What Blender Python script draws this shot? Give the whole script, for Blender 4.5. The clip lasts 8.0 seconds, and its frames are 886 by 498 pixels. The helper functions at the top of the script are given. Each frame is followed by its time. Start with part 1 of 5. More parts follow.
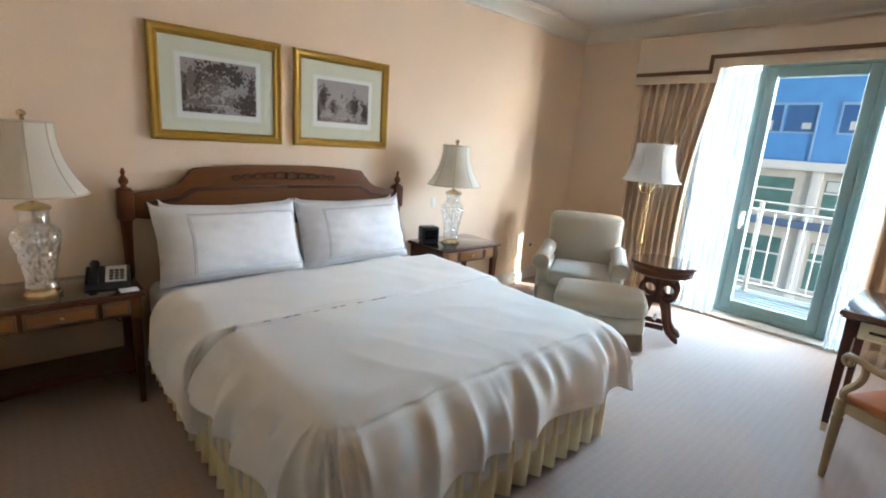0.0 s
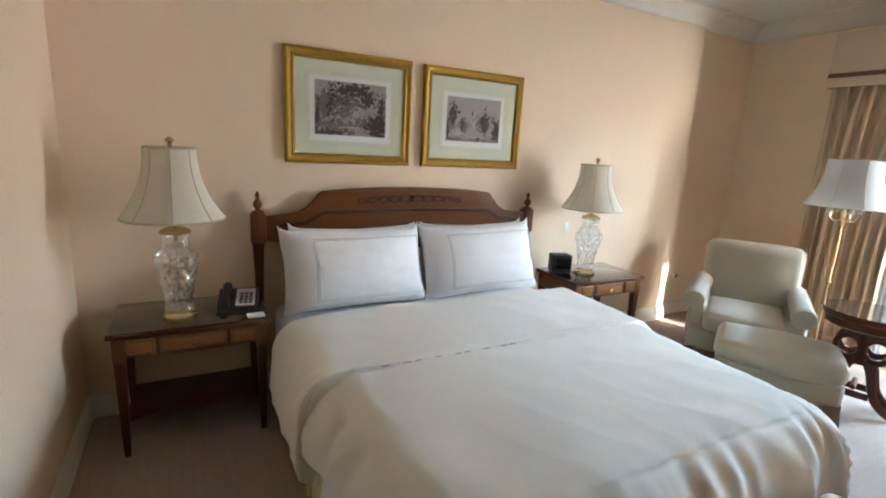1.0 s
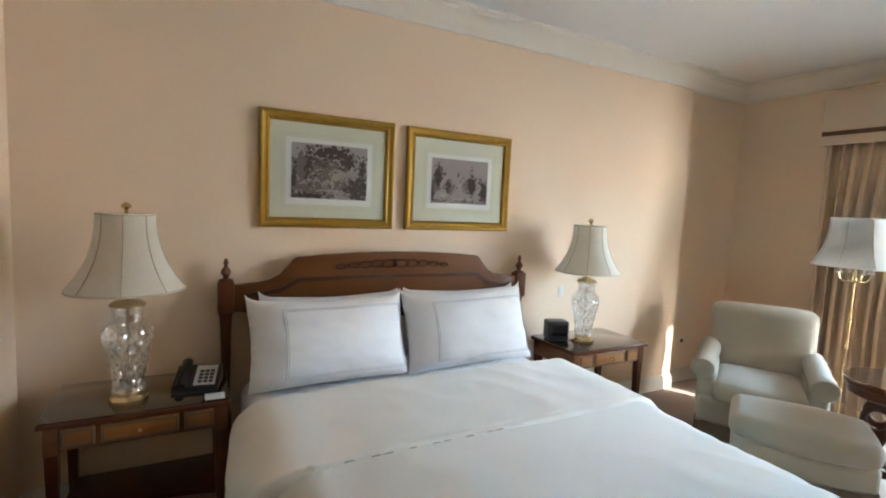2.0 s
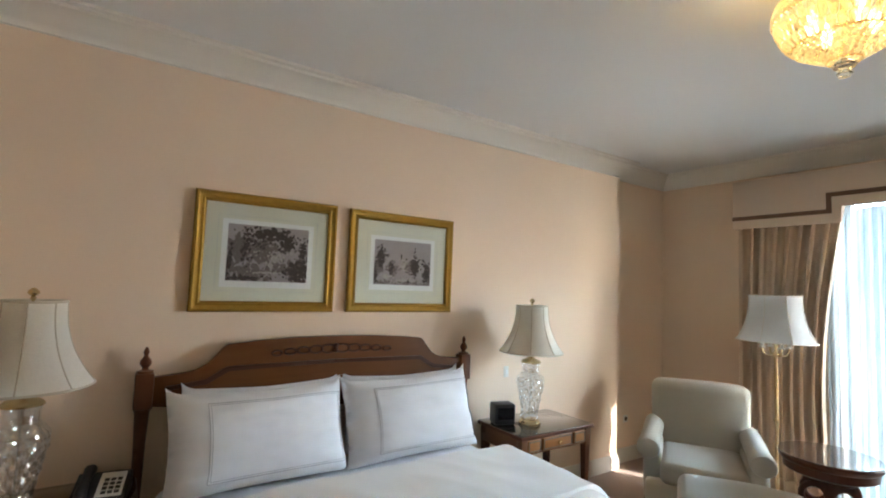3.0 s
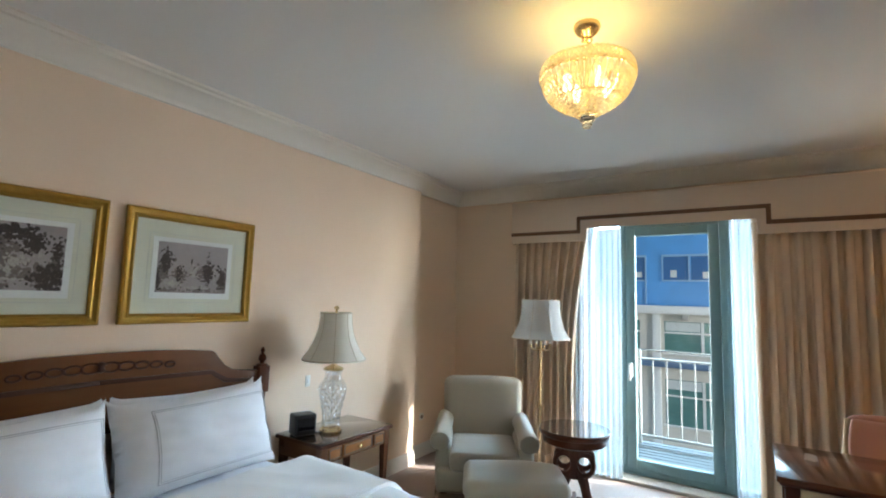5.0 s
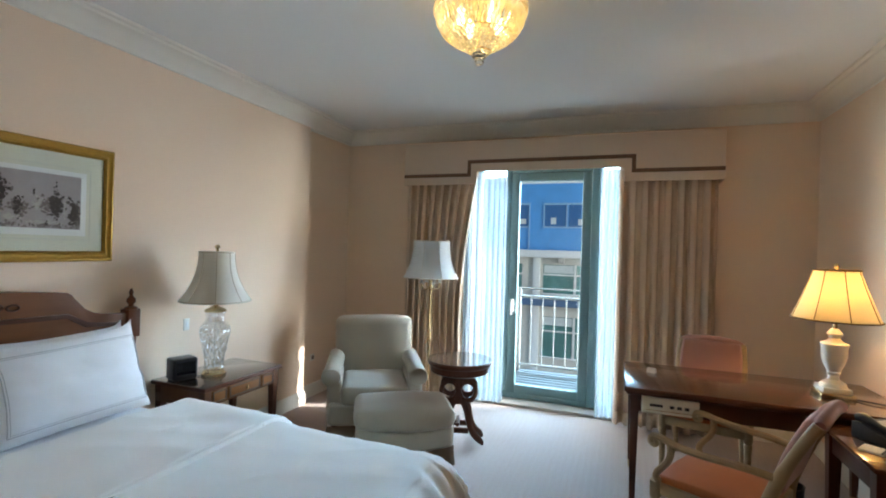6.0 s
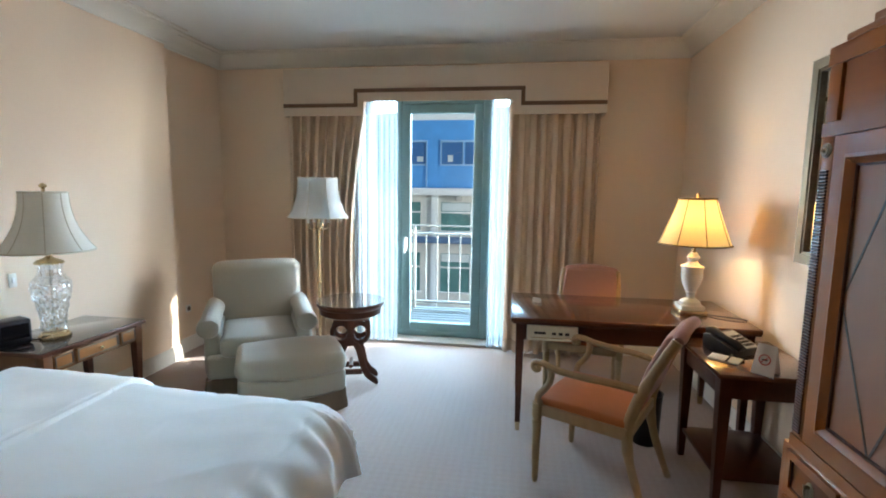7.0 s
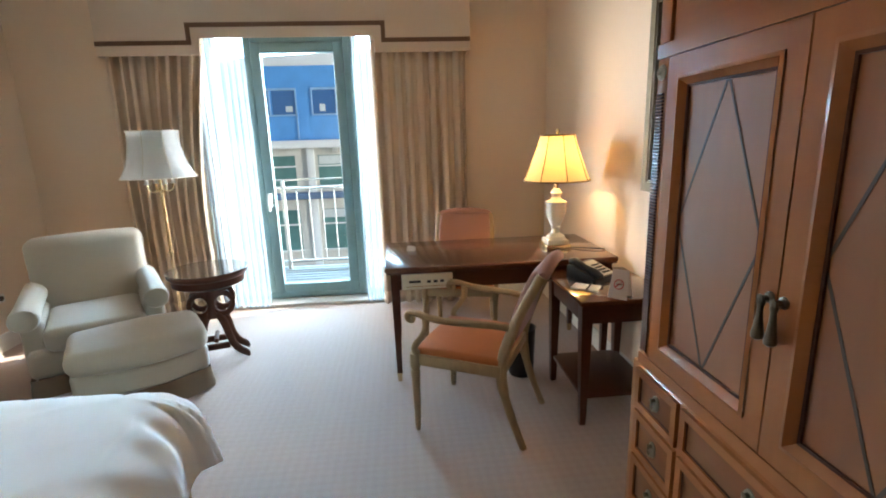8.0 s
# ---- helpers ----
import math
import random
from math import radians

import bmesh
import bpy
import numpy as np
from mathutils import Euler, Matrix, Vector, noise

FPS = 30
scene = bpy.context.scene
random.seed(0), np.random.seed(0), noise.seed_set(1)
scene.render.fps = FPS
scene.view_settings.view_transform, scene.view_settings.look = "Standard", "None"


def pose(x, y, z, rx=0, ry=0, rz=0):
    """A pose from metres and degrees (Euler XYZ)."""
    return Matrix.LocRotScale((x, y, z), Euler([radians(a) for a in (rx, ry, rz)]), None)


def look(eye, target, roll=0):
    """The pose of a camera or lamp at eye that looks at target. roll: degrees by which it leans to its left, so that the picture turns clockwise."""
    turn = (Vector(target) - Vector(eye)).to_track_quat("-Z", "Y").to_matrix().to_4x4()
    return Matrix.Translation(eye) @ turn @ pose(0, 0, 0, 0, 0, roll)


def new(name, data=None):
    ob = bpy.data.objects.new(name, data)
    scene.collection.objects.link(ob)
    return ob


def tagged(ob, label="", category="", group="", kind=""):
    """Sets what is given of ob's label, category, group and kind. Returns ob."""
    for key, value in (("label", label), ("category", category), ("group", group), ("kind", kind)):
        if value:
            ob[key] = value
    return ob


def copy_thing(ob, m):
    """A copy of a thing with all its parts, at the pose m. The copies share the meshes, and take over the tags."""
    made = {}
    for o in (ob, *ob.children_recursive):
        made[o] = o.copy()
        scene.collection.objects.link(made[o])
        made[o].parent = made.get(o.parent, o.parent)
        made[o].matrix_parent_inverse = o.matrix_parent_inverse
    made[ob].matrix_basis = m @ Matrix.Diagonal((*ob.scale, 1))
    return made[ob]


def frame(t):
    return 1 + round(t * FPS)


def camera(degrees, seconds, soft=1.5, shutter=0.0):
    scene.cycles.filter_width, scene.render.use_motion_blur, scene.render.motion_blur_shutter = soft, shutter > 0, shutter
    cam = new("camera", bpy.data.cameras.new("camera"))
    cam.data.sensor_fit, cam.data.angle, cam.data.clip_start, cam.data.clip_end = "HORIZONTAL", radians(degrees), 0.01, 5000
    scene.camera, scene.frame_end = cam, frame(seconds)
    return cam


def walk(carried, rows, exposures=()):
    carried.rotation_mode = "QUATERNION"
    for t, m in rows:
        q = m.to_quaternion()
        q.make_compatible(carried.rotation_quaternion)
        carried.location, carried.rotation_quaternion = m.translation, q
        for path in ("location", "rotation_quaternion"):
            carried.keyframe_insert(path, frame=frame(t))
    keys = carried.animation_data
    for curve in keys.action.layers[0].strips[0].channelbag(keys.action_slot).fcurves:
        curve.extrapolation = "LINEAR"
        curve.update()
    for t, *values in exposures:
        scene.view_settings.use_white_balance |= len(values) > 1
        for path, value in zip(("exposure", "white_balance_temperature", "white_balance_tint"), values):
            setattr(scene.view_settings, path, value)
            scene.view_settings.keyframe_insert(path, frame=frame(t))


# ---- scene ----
cam = camera(85.5, 8.0, soft=1.9)
PATH = [
    (0, (-1.376, -3.327, 1.545), (-0.061, -1.889, 1.098), 4.0),
    (0.5, (-1.315, -3.142, 1.543), (-0.241, -1.518, 1.089), 3.6),
    (1, (-1.246, -2.988, 1.578), (-0.32, -1.267, 1.154), 3.2),
    (1.5, (-1.109, -2.878, 1.587), (-0.221, -1.117, 1.253), 3.1),
    (3, (-1.038, -2.848, 1.62), (0.072, -1.191, 1.77), 2.2),
    (3.5, (-1.059, -2.869, 1.639), (0.155, -1.296, 1.873), 2.1),
    (4, (-1.051, -2.871, 1.646), (0.298, -1.419, 1.915), 2.1),
    (4.5, (-1.066, -2.877, 1.638), (0.447, -1.595, 1.902), 1.9),
    (6, (-1.069, -2.897, 1.563), (0.805, -2.198, 1.562), 1.7),
    (6.5, (-1.014, -2.912, 1.54), (0.918, -2.41, 1.421), 1.5),
    (7, (-0.887, -2.941, 1.535), (1.076, -2.647, 1.293), 0.8),
    (7.5, (-0.771, -2.996, 1.522), (1.195, -2.913, 1.169), -0.3),
    (8, (-0.722, -3.058, 1.499), (1.221, -3.221, 1.054), -1.8),
]
walk(cam, [(t, look(eye, target, roll)) for t, eye, target, roll in PATH],
     [(0, 1.7, 6500, 13), (0.5, 1.62, 6700, 14), (1.5, 1.62, 6600, 11), (3.0, 1.36, 6600, 12), (4.5, 1.18, 6300, 10), (6.0, 1.1, 5950, 8), (6.5, 1.12, 5900, 8), (7.0, 1.32, 5950, 8), (8.0, 1.58, 6400, 11)])

# ---- world, sun, exposure ----
world = bpy.data.worlds.new("sky")
scene.world = world
world.use_nodes = True
wn = world.node_tree
sky = wn.nodes.new("ShaderNodeTexSky")
sky.sky_type = "NISHITA"
sky.sun_disc = False
sky.sun_elevation = radians(24.6)
SUN_WAY = Vector((-0.417, 0.907, -0.458))
sky.sun_rotation = math.atan2(-SUN_WAY.x, -SUN_WAY.y)
wn.nodes["Background"].inputs["Strength"].default_value = 0.05
wn.links.new(sky.outputs["Color"], wn.nodes["Background"].inputs["Color"])
sun = new("sun", bpy.data.lights.new("sun", "SUN"))
sun.data.energy, sun.data.angle, sun.data.color = 5.0, radians(0.5), (1.0, 0.94, 0.84)
sun.matrix_world = look((20, -40, 30), Vector((20, -40, 30)) + SUN_WAY)


def lamp(name, kind, place, watts, colour, size=0.05):
    ob = new(name, bpy.data.lights.new(name, kind))
    ob.location, ob.data.energy, ob.data.color = place, watts, colour
    if kind == "POINT":
        ob.data.shadow_soft_size = size
    return ob


# added lamp standing in for open sky over the roofs across the street
sky_fill = new("sky_fill_lamp", bpy.data.lights.new("sky_fill_lamp", "AREA"))
sky_fill.data.shape, sky_fill.data.size, sky_fill.data.size_y = "RECTANGLE", 18.0, 2.4
sky_fill.data.energy, sky_fill.data.color = 2700, (0.42, 0.72, 1.0)
sky_fill.matrix_world = look((12.5, -4.6, 5.1), (3.6, -2.3, 1.6))
# added out-of-view lamp brightening the bed wall, as sunlit fronts along the street would
bed_wall_fill = new("bed_wall_fill_lamp", bpy.data.lights.new("bed_wall_fill_lamp", "AREA"))
bed_wall_fill.data.shape, bed_wall_fill.data.size, bed_wall_fill.data.size_y = "RECTANGLE", 18.0, 8.0
bed_wall_fill.data.energy, bed_wall_fill.data.color = 2700, (0.96, 0.97, 1.0)
bed_wall_fill.matrix_world = look((9.8, -12.0, 1.6), (1.1, -8.0, 1.5))
# second added lamp, also out of view, brightening the desk wall
desk_wall_fill = new("desk_wall_fill_lamp", bpy.data.lights.new("desk_wall_fill_lamp", "AREA"))
desk_wall_fill.data.shape, desk_wall_fill.data.size, desk_wall_fill.data.size_y = "RECTANGLE", 11.0, 8.0
desk_wall_fill.data.energy, desk_wall_fill.data.color = 2500, (0.9, 0.96, 1.0)
desk_wall_fill.matrix_world = look((9.8, 8.6, 2.0), (-0.2, 7.1, 1.5))

# added unseen lamp brightening the bed wall's window end, like glare below the sun
edge_fill = new("edge_fill_lamp", bpy.data.lights.new("edge_fill_lamp", "AREA"))
edge_fill.data.shape, edge_fill.data.size, edge_fill.data.size_y = "RECTANGLE", 3.0, 7.0
edge_fill.data.energy, edge_fill.data.color = 900, (1.0, 0.95, 0.86)
edge_fill.matrix_world = look((8.6, -11.5, 1.2), (3.0, -0.3, 1.4))

# ---- materials ----
def mat(name, colour, rough=0.6, metal=0.0, grain=30.0, vary=0.12, bump=0.1, bump_scale=None, stretch=(1, 1, 1), spec=0.5,
        second=None, detail=4.0, sheen=0.0, coat=0.0, blotch=1.5):
    """A surface whose colour varies at two scales, with a fine relief."""
    m = bpy.data.materials.new(name)
    m.use_nodes = True
    nt = m.node_tree
    b = nt.nodes["Principled BSDF"]
    co = nt.nodes.new("ShaderNodeTexCoord")
    mp = nt.nodes.new("ShaderNodeMapping")
    mp.inputs["Scale"].default_value = stretch
    nt.links.new(co.outputs["Object"], mp.inputs["Vector"])
    fine, wide = nt.nodes.new("ShaderNodeTexNoise"), nt.nodes.new("ShaderNodeTexNoise")
    fine.inputs["Scale"].default_value, fine.inputs["Detail"].default_value = grain, detail
    wide.inputs["Scale"].default_value, wide.inputs["Detail"].default_value = blotch, 3.0
    nt.links.new(mp.outputs["Vector"], fine.inputs["Vector"])
    nt.links.new(co.outputs["Object"], wide.inputs["Vector"])
    ramp = nt.nodes.new("ShaderNodeMix")
    ramp.data_type = "RGBA"
    c2 = second or tuple(c * (1 - 2.2 * vary) for c in colour)
    ramp.inputs["A"].default_value, ramp.inputs["B"].default_value = (*colour, 1), (*c2, 1)
    mixf = nt.nodes.new("ShaderNodeMath")
    mixf.operation = "MULTIPLY_ADD"
    mixf.inputs[1].default_value = 0.6
    wf = nt.nodes.new("ShaderNodeMath")
    wf.operation = "MULTIPLY"
    wf.inputs[1].default_value = 0.4
    nt.links.new(wide.outputs["Fac"], wf.inputs[0])
    nt.links.new(fine.outputs["Fac"], mixf.inputs[0])
    nt.links.new(wf.outputs[0], mixf.inputs[2])
    nt.links.new(mixf.outputs[0], ramp.inputs["Factor"])
    nt.links.new(ramp.outputs["Result"], b.inputs["Base Color"])
    b.inputs["Roughness"].default_value, b.inputs["Metallic"].default_value = rough, metal
    b.inputs["Specular IOR Level"].default_value = spec
    b.inputs["Sheen Weight"].default_value = sheen
    b.inputs["Coat Weight"].default_value = coat
    b.inputs["Coat Roughness"].default_value = 0.12
    if bump:
        bp = nt.nodes.new("ShaderNodeBump")
        bp.inputs["Strength"].default_value, bp.inputs["Distance"].default_value = bump, 0.004
        src = fine
        if bump_scale:
            src = nt.nodes.new("ShaderNodeTexNoise")
            src.inputs["Scale"].default_value = bump_scale
            nt.links.new(mp.outputs["Vector"], src.inputs["Vector"])
        nt.links.new(src.outputs["Fac"], bp.inputs["Height"])
        nt.links.new(bp.outputs["Normal"], b.inputs["Normal"])
    return m


def wood(name, light, dark, rough=0.3, axis=0, coat=0.12, scale=1.0):
    """Polished wood with long grain along the axis."""
    st = [22 * scale] * 3
    st[axis] = 1.6 * scale
    return mat(name, light, rough, spec=0.3, second=dark, grain=1.4, stretch=st, bump=0.06, coat=coat, detail=7.0, blotch=2.5)


def glassy(name, colour=(1, 1, 1), rough=0.0, ior=1.45):
    m = bpy.data.materials.new(name)
    m.use_nodes = True
    b = m.node_tree.nodes["Principled BSDF"]
    b.inputs["Base Color"].default_value = (*colour, 1)
    b.inputs["Roughness"].default_value, b.inputs["IOR"].default_value = rough, ior
    b.inputs["Transmission Weight"].default_value = 1.0
    return m


def cloth_through(name, colour, clear, through_light, rough_scale=60.0):
    """Thin cloth: part open weave, part light coming through, the rest matt."""
    m = bpy.data.materials.new(name)
    m.use_nodes = True
    nt = m.node_tree
    out = nt.nodes["Material Output"]
    nt.nodes.remove(nt.nodes["Principled BSDF"])
    d, t, c = (nt.nodes.new("ShaderNodeBsdf" + k) for k in ("Diffuse", "Translucent", "Transparent"))
    noise_t = nt.nodes.new("ShaderNodeTexNoise")
    noise_t.inputs["Scale"].default_value = rough_scale
    tint = nt.nodes.new("ShaderNodeMix")
    tint.data_type = "RGBA"
    tint.inputs["A"].default_value = (*colour, 1)
    tint.inputs["B"].default_value = (*(v * 0.86 for v in colour), 1)
    nt.links.new(noise_t.outputs["Fac"], tint.inputs["Factor"])
    for n in (d, t):
        nt.links.new(tint.outputs["Result"], n.inputs["Color"])
    m1, m2 = nt.nodes.new("ShaderNodeMixShader"), nt.nodes.new("ShaderNodeMixShader")
    m1.inputs["Fac"].default_value, m2.inputs["Fac"].default_value = through_light, clear
    nt.links.new(d.outputs[0], m1.inputs[1]), nt.links.new(t.outputs[0], m1.inputs[2])
    nt.links.new(m1.outputs[0], m2.inputs[1]), nt.links.new(c.outputs[0], m2.inputs[2])
    nt.links.new(m2.outputs[0], out.inputs["Surface"])
    return m


def glow(name, colour, strength):
    m = bpy.data.materials.new(name)
    m.use_nodes = True
    b = m.node_tree.nodes["Principled BSDF"]
    b.inputs["Emission Color"].default_value, b.inputs["Emission Strength"].default_value = (*colour, 1), strength
    return m


def striped(name, light, dark, axis, width, share=0.3, rough=0.8):
    """Cloth with woven stripes across one axis."""
    m = mat(name, light, rough, grain=180, vary=0.08, bump=0.15, sheen=0.15)
    nt = m.node_tree
    b = nt.nodes["Principled BSDF"]
    old = b.inputs["Base Color"].links[0].from_socket
    co = nt.nodes.new("ShaderNodeTexCoord")
    sx = nt.nodes.new("ShaderNodeSeparateXYZ")
    nt.links.new(co.outputs["UV"], sx.inputs[0])
    md = nt.nodes.new("ShaderNodeMath")
    md.operation = "PINGPONG"
    md.inputs[1].default_value = width
    nt.links.new(sx.outputs[axis], md.inputs[0])
    lt = nt.nodes.new("ShaderNodeMath")
    lt.operation = "LESS_THAN"
    lt.inputs[1].default_value = width * share
    nt.links.new(md.outputs[0], lt.inputs[0])
    mx = nt.nodes.new("ShaderNodeMix")
    mx.data_type = "RGBA"
    mx.inputs["B"].default_value = (*dark, 1)
    nt.links.new(lt.outputs[0], mx.inputs["Factor"])
    nt.links.new(old, mx.inputs["A"])
    nt.links.new(mx.outputs["Result"], b.inputs["Base Color"])
    return m


WALL = mat("wall_covering", (0.84, 0.66, 0.49), 0.75, grain=260, vary=0.05, bump=0.12, stretch=(1, 1, 0.15))
CEIL = mat("ceiling_paint", (0.77, 0.765, 0.74), 0.9, grain=120, vary=0.03, bump=0.05)
TRIM = mat("cream_trim_paint", (0.78, 0.74, 0.66), 0.5, grain=60, vary=0.04, bump=0.03)
MAHOG = wood("mahogany", (0.12, 0.034, 0.013), (0.05, 0.013, 0.005), 0.3)
MAHOGY = wood("mahogany_cross", (0.12, 0.034, 0.013), (0.05, 0.013, 0.005), 0.3, 1)
MAHOGZ = wood("mahogany_upright", (0.12, 0.034, 0.013), (0.05, 0.013, 0.005), 0.3, 2)
APRON = wood("apron_walnut", (0.17, 0.066, 0.024), (0.09, 0.031, 0.011), 0.3)
INLAY = wood("satinwood_inlay", (0.34, 0.145, 0.045), (0.2, 0.078, 0.024), 0.3)
HEADW = wood("headboard_walnut", (0.175, 0.064, 0.015), (0.085, 0.027, 0.006), 0.4)
HEADZ = wood("headboard_walnut_upright", (0.17, 0.055, 0.018), (0.08, 0.023, 0.008), 0.36, 2)
CARVE = wood("carved_walnut", (0.085, 0.03, 0.014), (0.04, 0.014, 0.008), 0.4)
ARMW = wood("armoire_cherry", (0.5, 0.172, 0.045), (0.3, 0.095, 0.024), 0.3, 0, coat=0.4)
ARMZ = wood("armoire_cherry_upright", (0.5, 0.172, 0.045), (0.3, 0.095, 0.024), 0.3, 2, coat=0.4)
PANELW = wood("door_panel", (0.38, 0.135, 0.04), (0.25, 0.082, 0.022), 0.38, 2, 1.0)
PANELW.node_tree.nodes["Principled BSDF"].inputs["Coat Roughness"].default_value = 0.3
EBONY = mat("dark_inlay_line", (0.11, 0.085, 0.07), 0.35, bump=0)
LINEN = mat("white_bed_linen", (0.88, 0.85, 0.8), 0.85, grain=400, vary=0.03, bump=0.15, sheen=0.2)
PILLOW = mat("white_pillow_cotton", (0.82, 0.82, 0.83), 0.85, grain=400, vary=0.03, bump=0.12, sheen=0.2)
PIPING = mat("grey_embroidered_line", (0.56, 0.56, 0.58), 0.8, bump=0)
SKIRT = mat("cream_bed_skirt", (0.84, 0.74, 0.47), 0.85, grain=300, vary=0.05, bump=0.15)
UPHOL = mat("oatmeal_upholstery", (0.47, 0.425, 0.34), 0.9, grain=260, vary=0.12, bump=0.3, sheen=0.3)
BRASS = mat("brass", (0.74, 0.58, 0.33), 0.27, 1.0, grain=20, vary=0.1, bump=0.02)
PEWTER = mat("antique_pewter", (0.58, 0.52, 0.41), 0.35, 1.0, grain=40, vary=0.25, bump=0.1)
BRONZE = mat("dark_bronze", (0.3, 0.25, 0.18), 0.3, 1.0, grain=60, vary=0.3, bump=0.08)
GOLD = mat("gilt_frame", (0.5, 0.3, 0.055), 0.38, 0.75, grain=40, vary=0.2, bump=0.1)
MATB = mat("cream_picture_mount", (0.72, 0.7, 0.58), 0.9, grain=150, vary=0.03, bump=0.03)
PAPER = mat("white_paper", (0.82, 0.81, 0.79), 0.8, grain=90, vary=0.02, bump=0)
SHADE = cloth_through("cream_lamp_shade", (0.84, 0.8, 0.7), 0.0, 0.35)
SHADE_BAND = mat("shade_braid", (0.5, 0.43, 0.3), 0.8, grain=200, vary=0.1, bump=0.3)
CRYSTAL = glassy("cut_crystal", (0.97, 0.98, 1.0), 0.05, 1.52)
CRYSTAL.node_tree.nodes["Principled BSDF"].inputs["Transmission Weight"].default_value = 0.9
GLASS = glassy("window_glass", (0.95, 0.99, 0.98), 0.0, 1.1)
TOPGLASS = mat("plate_glass_over_wood", (0.06, 0.035, 0.024), 0.05, grain=6, vary=0.2, bump=0.0, coat=1.0)
DOORP = mat("grey_green_door_paint", (0.19, 0.31, 0.32), 0.4, grain=50, vary=0.06, bump=0.03)
CURTAIN = striped("striped_drape", (0.7, 0.54, 0.39), (0.62, 0.46, 0.32), 0, 0.06, 0.2)
PELMET = mat("pelmet_cloth", (0.66, 0.53, 0.41), 0.85, grain=220, vary=0.05, bump=0.15, sheen=0.1)
BRAID = mat("brown_braid", (0.17, 0.095, 0.055), 0.85, grain=220, vary=0.1, bump=0.3)
SHEER = cloth_through("white_sheer", (0.4, 0.445, 0.47), 0.36, 0.62)
BLACKP = mat("black_plastic", (0.012, 0.012, 0.014), 0.35, grain=90, vary=0.1, bump=0.03)
PLASTIC = mat("cream_plastic", (0.72, 0.66, 0.5), 0.45, grain=60, vary=0.05, bump=0.02)
GREYP = mat("light_grey_keys", (0.74, 0.74, 0.7), 0.5, bump=0)
PAINTED = mat("antique_painted_wood", (0.5, 0.35, 0.18), 0.5, second=(0.32, 0.21, 0.1), grain=12, stretch=(3, 3, 1), bump=0.15)
ORANGE = mat("terracotta_seat_cloth", (0.55, 0.175, 0.05), 0.85, grain=240, vary=0.1, bump=0.25, sheen=0.3)
PINKC = mat("rose_chair_cloth", (0.5, 0.25, 0.19), 0.85, grain=240, vary=0.1, bump=0.25, sheen=0.3)
ALAB = mat("alabaster", (0.8, 0.77, 0.7), 0.35, grain=8, vary=0.08, bump=0.03)
STONE = mat("pale_stone", (0.5, 0.48, 0.44), 0.8, grain=20, vary=0.08, bump=0.1)


def carpet_material():
    """Cut-pile carpet with a small woven lattice."""
    m = mat("lattice_carpet", (0.49, 0.365, 0.298), 0.95, grain=420, vary=0.12, bump=0.5, sheen=0.3)
    nt = m.node_tree
    b = nt.nodes["Principled BSDF"]
    old = b.inputs["Base Color"].links[0].from_socket
    co = nt.nodes.new("ShaderNodeTexCoord")
    mp = nt.nodes.new("ShaderNodeMapping")
    mp.inputs["Rotation"].default_value = (0, 0, radians(45))
    nt.links.new(co.outputs["Object"], mp.inputs["Vector"])
    ck = nt.nodes.new("ShaderNodeTexChecker")
    ck.inputs["Scale"].default_value = 30.0
    ck.inputs["Color1"].default_value, ck.inputs["Color2"].default_value = (1, 1, 1, 1), (0.8, 0.76, 0.74, 1)
    nt.links.new(mp.outputs["Vector"], ck.inputs["Vector"])
    mx = nt.nodes.new("ShaderNodeMix")
    mx.data_type, mx.blend_type = "RGBA", "MULTIPLY"
    mx.inputs["Factor"].default_value = 0.24
    nt.links.new(old, mx.inputs["A"]), nt.links.new(ck.outputs["Color"], mx.inputs["B"])
    nt.links.new(mx.outputs["Result"], b.inputs["Base Color"])
    return m


CARPET = carpet_material()

# ---- mesh tools ----
def box(bm, x0, x1, y0, y1, z0, z1, b=0.0, seg=2):
    """A box, its edges rounded by b."""
    r = bmesh.ops.create_cube(bm, size=1.0)
    for v in r["verts"]:
        v.co = Vector(((x0 + x1) / 2 + v.co.x * (x1 - x0), (y0 + y1) / 2 + v.co.y * (y1 - y0), (z0 + z1) / 2 + v.co.z * (z1 - z0)))
    if b:
        es = list({e for v in r["verts"] for e in v.link_edges})
        bmesh.ops.bevel(bm, geom=es, offset=b, segments=seg, profile=0.5, affect="EDGES")
    return bm


def B(*a, **k):
    return box(bmesh.new(), *a, **k)


def lathe(bm, profile, n=24, at=(0, 0, 0), square=0.0):
    """Turns (radius, height) pairs round the z axis."""
    rings = []
    for r, z in profile:
        ring = []
        for i in range(n):
            a = 2 * math.pi * i / n
            ring.append(bm.verts.new((at[0] + r * math.cos(a), at[1] + r * math.sin(a), at[2] + z)))
        rings.append(ring)
    for p, q in zip(rings, rings[1:]):
        for i in range(n):
            bm.faces.new((p[i], p[(i + 1) % n], q[(i + 1) % n], q[i]))
    if profile[0][0] > 1e-4:
        bm.faces.new(list(reversed(rings[0])))
    if profile[-1][0] > 1e-4:
        bm.faces.new(rings[-1])
    return bm


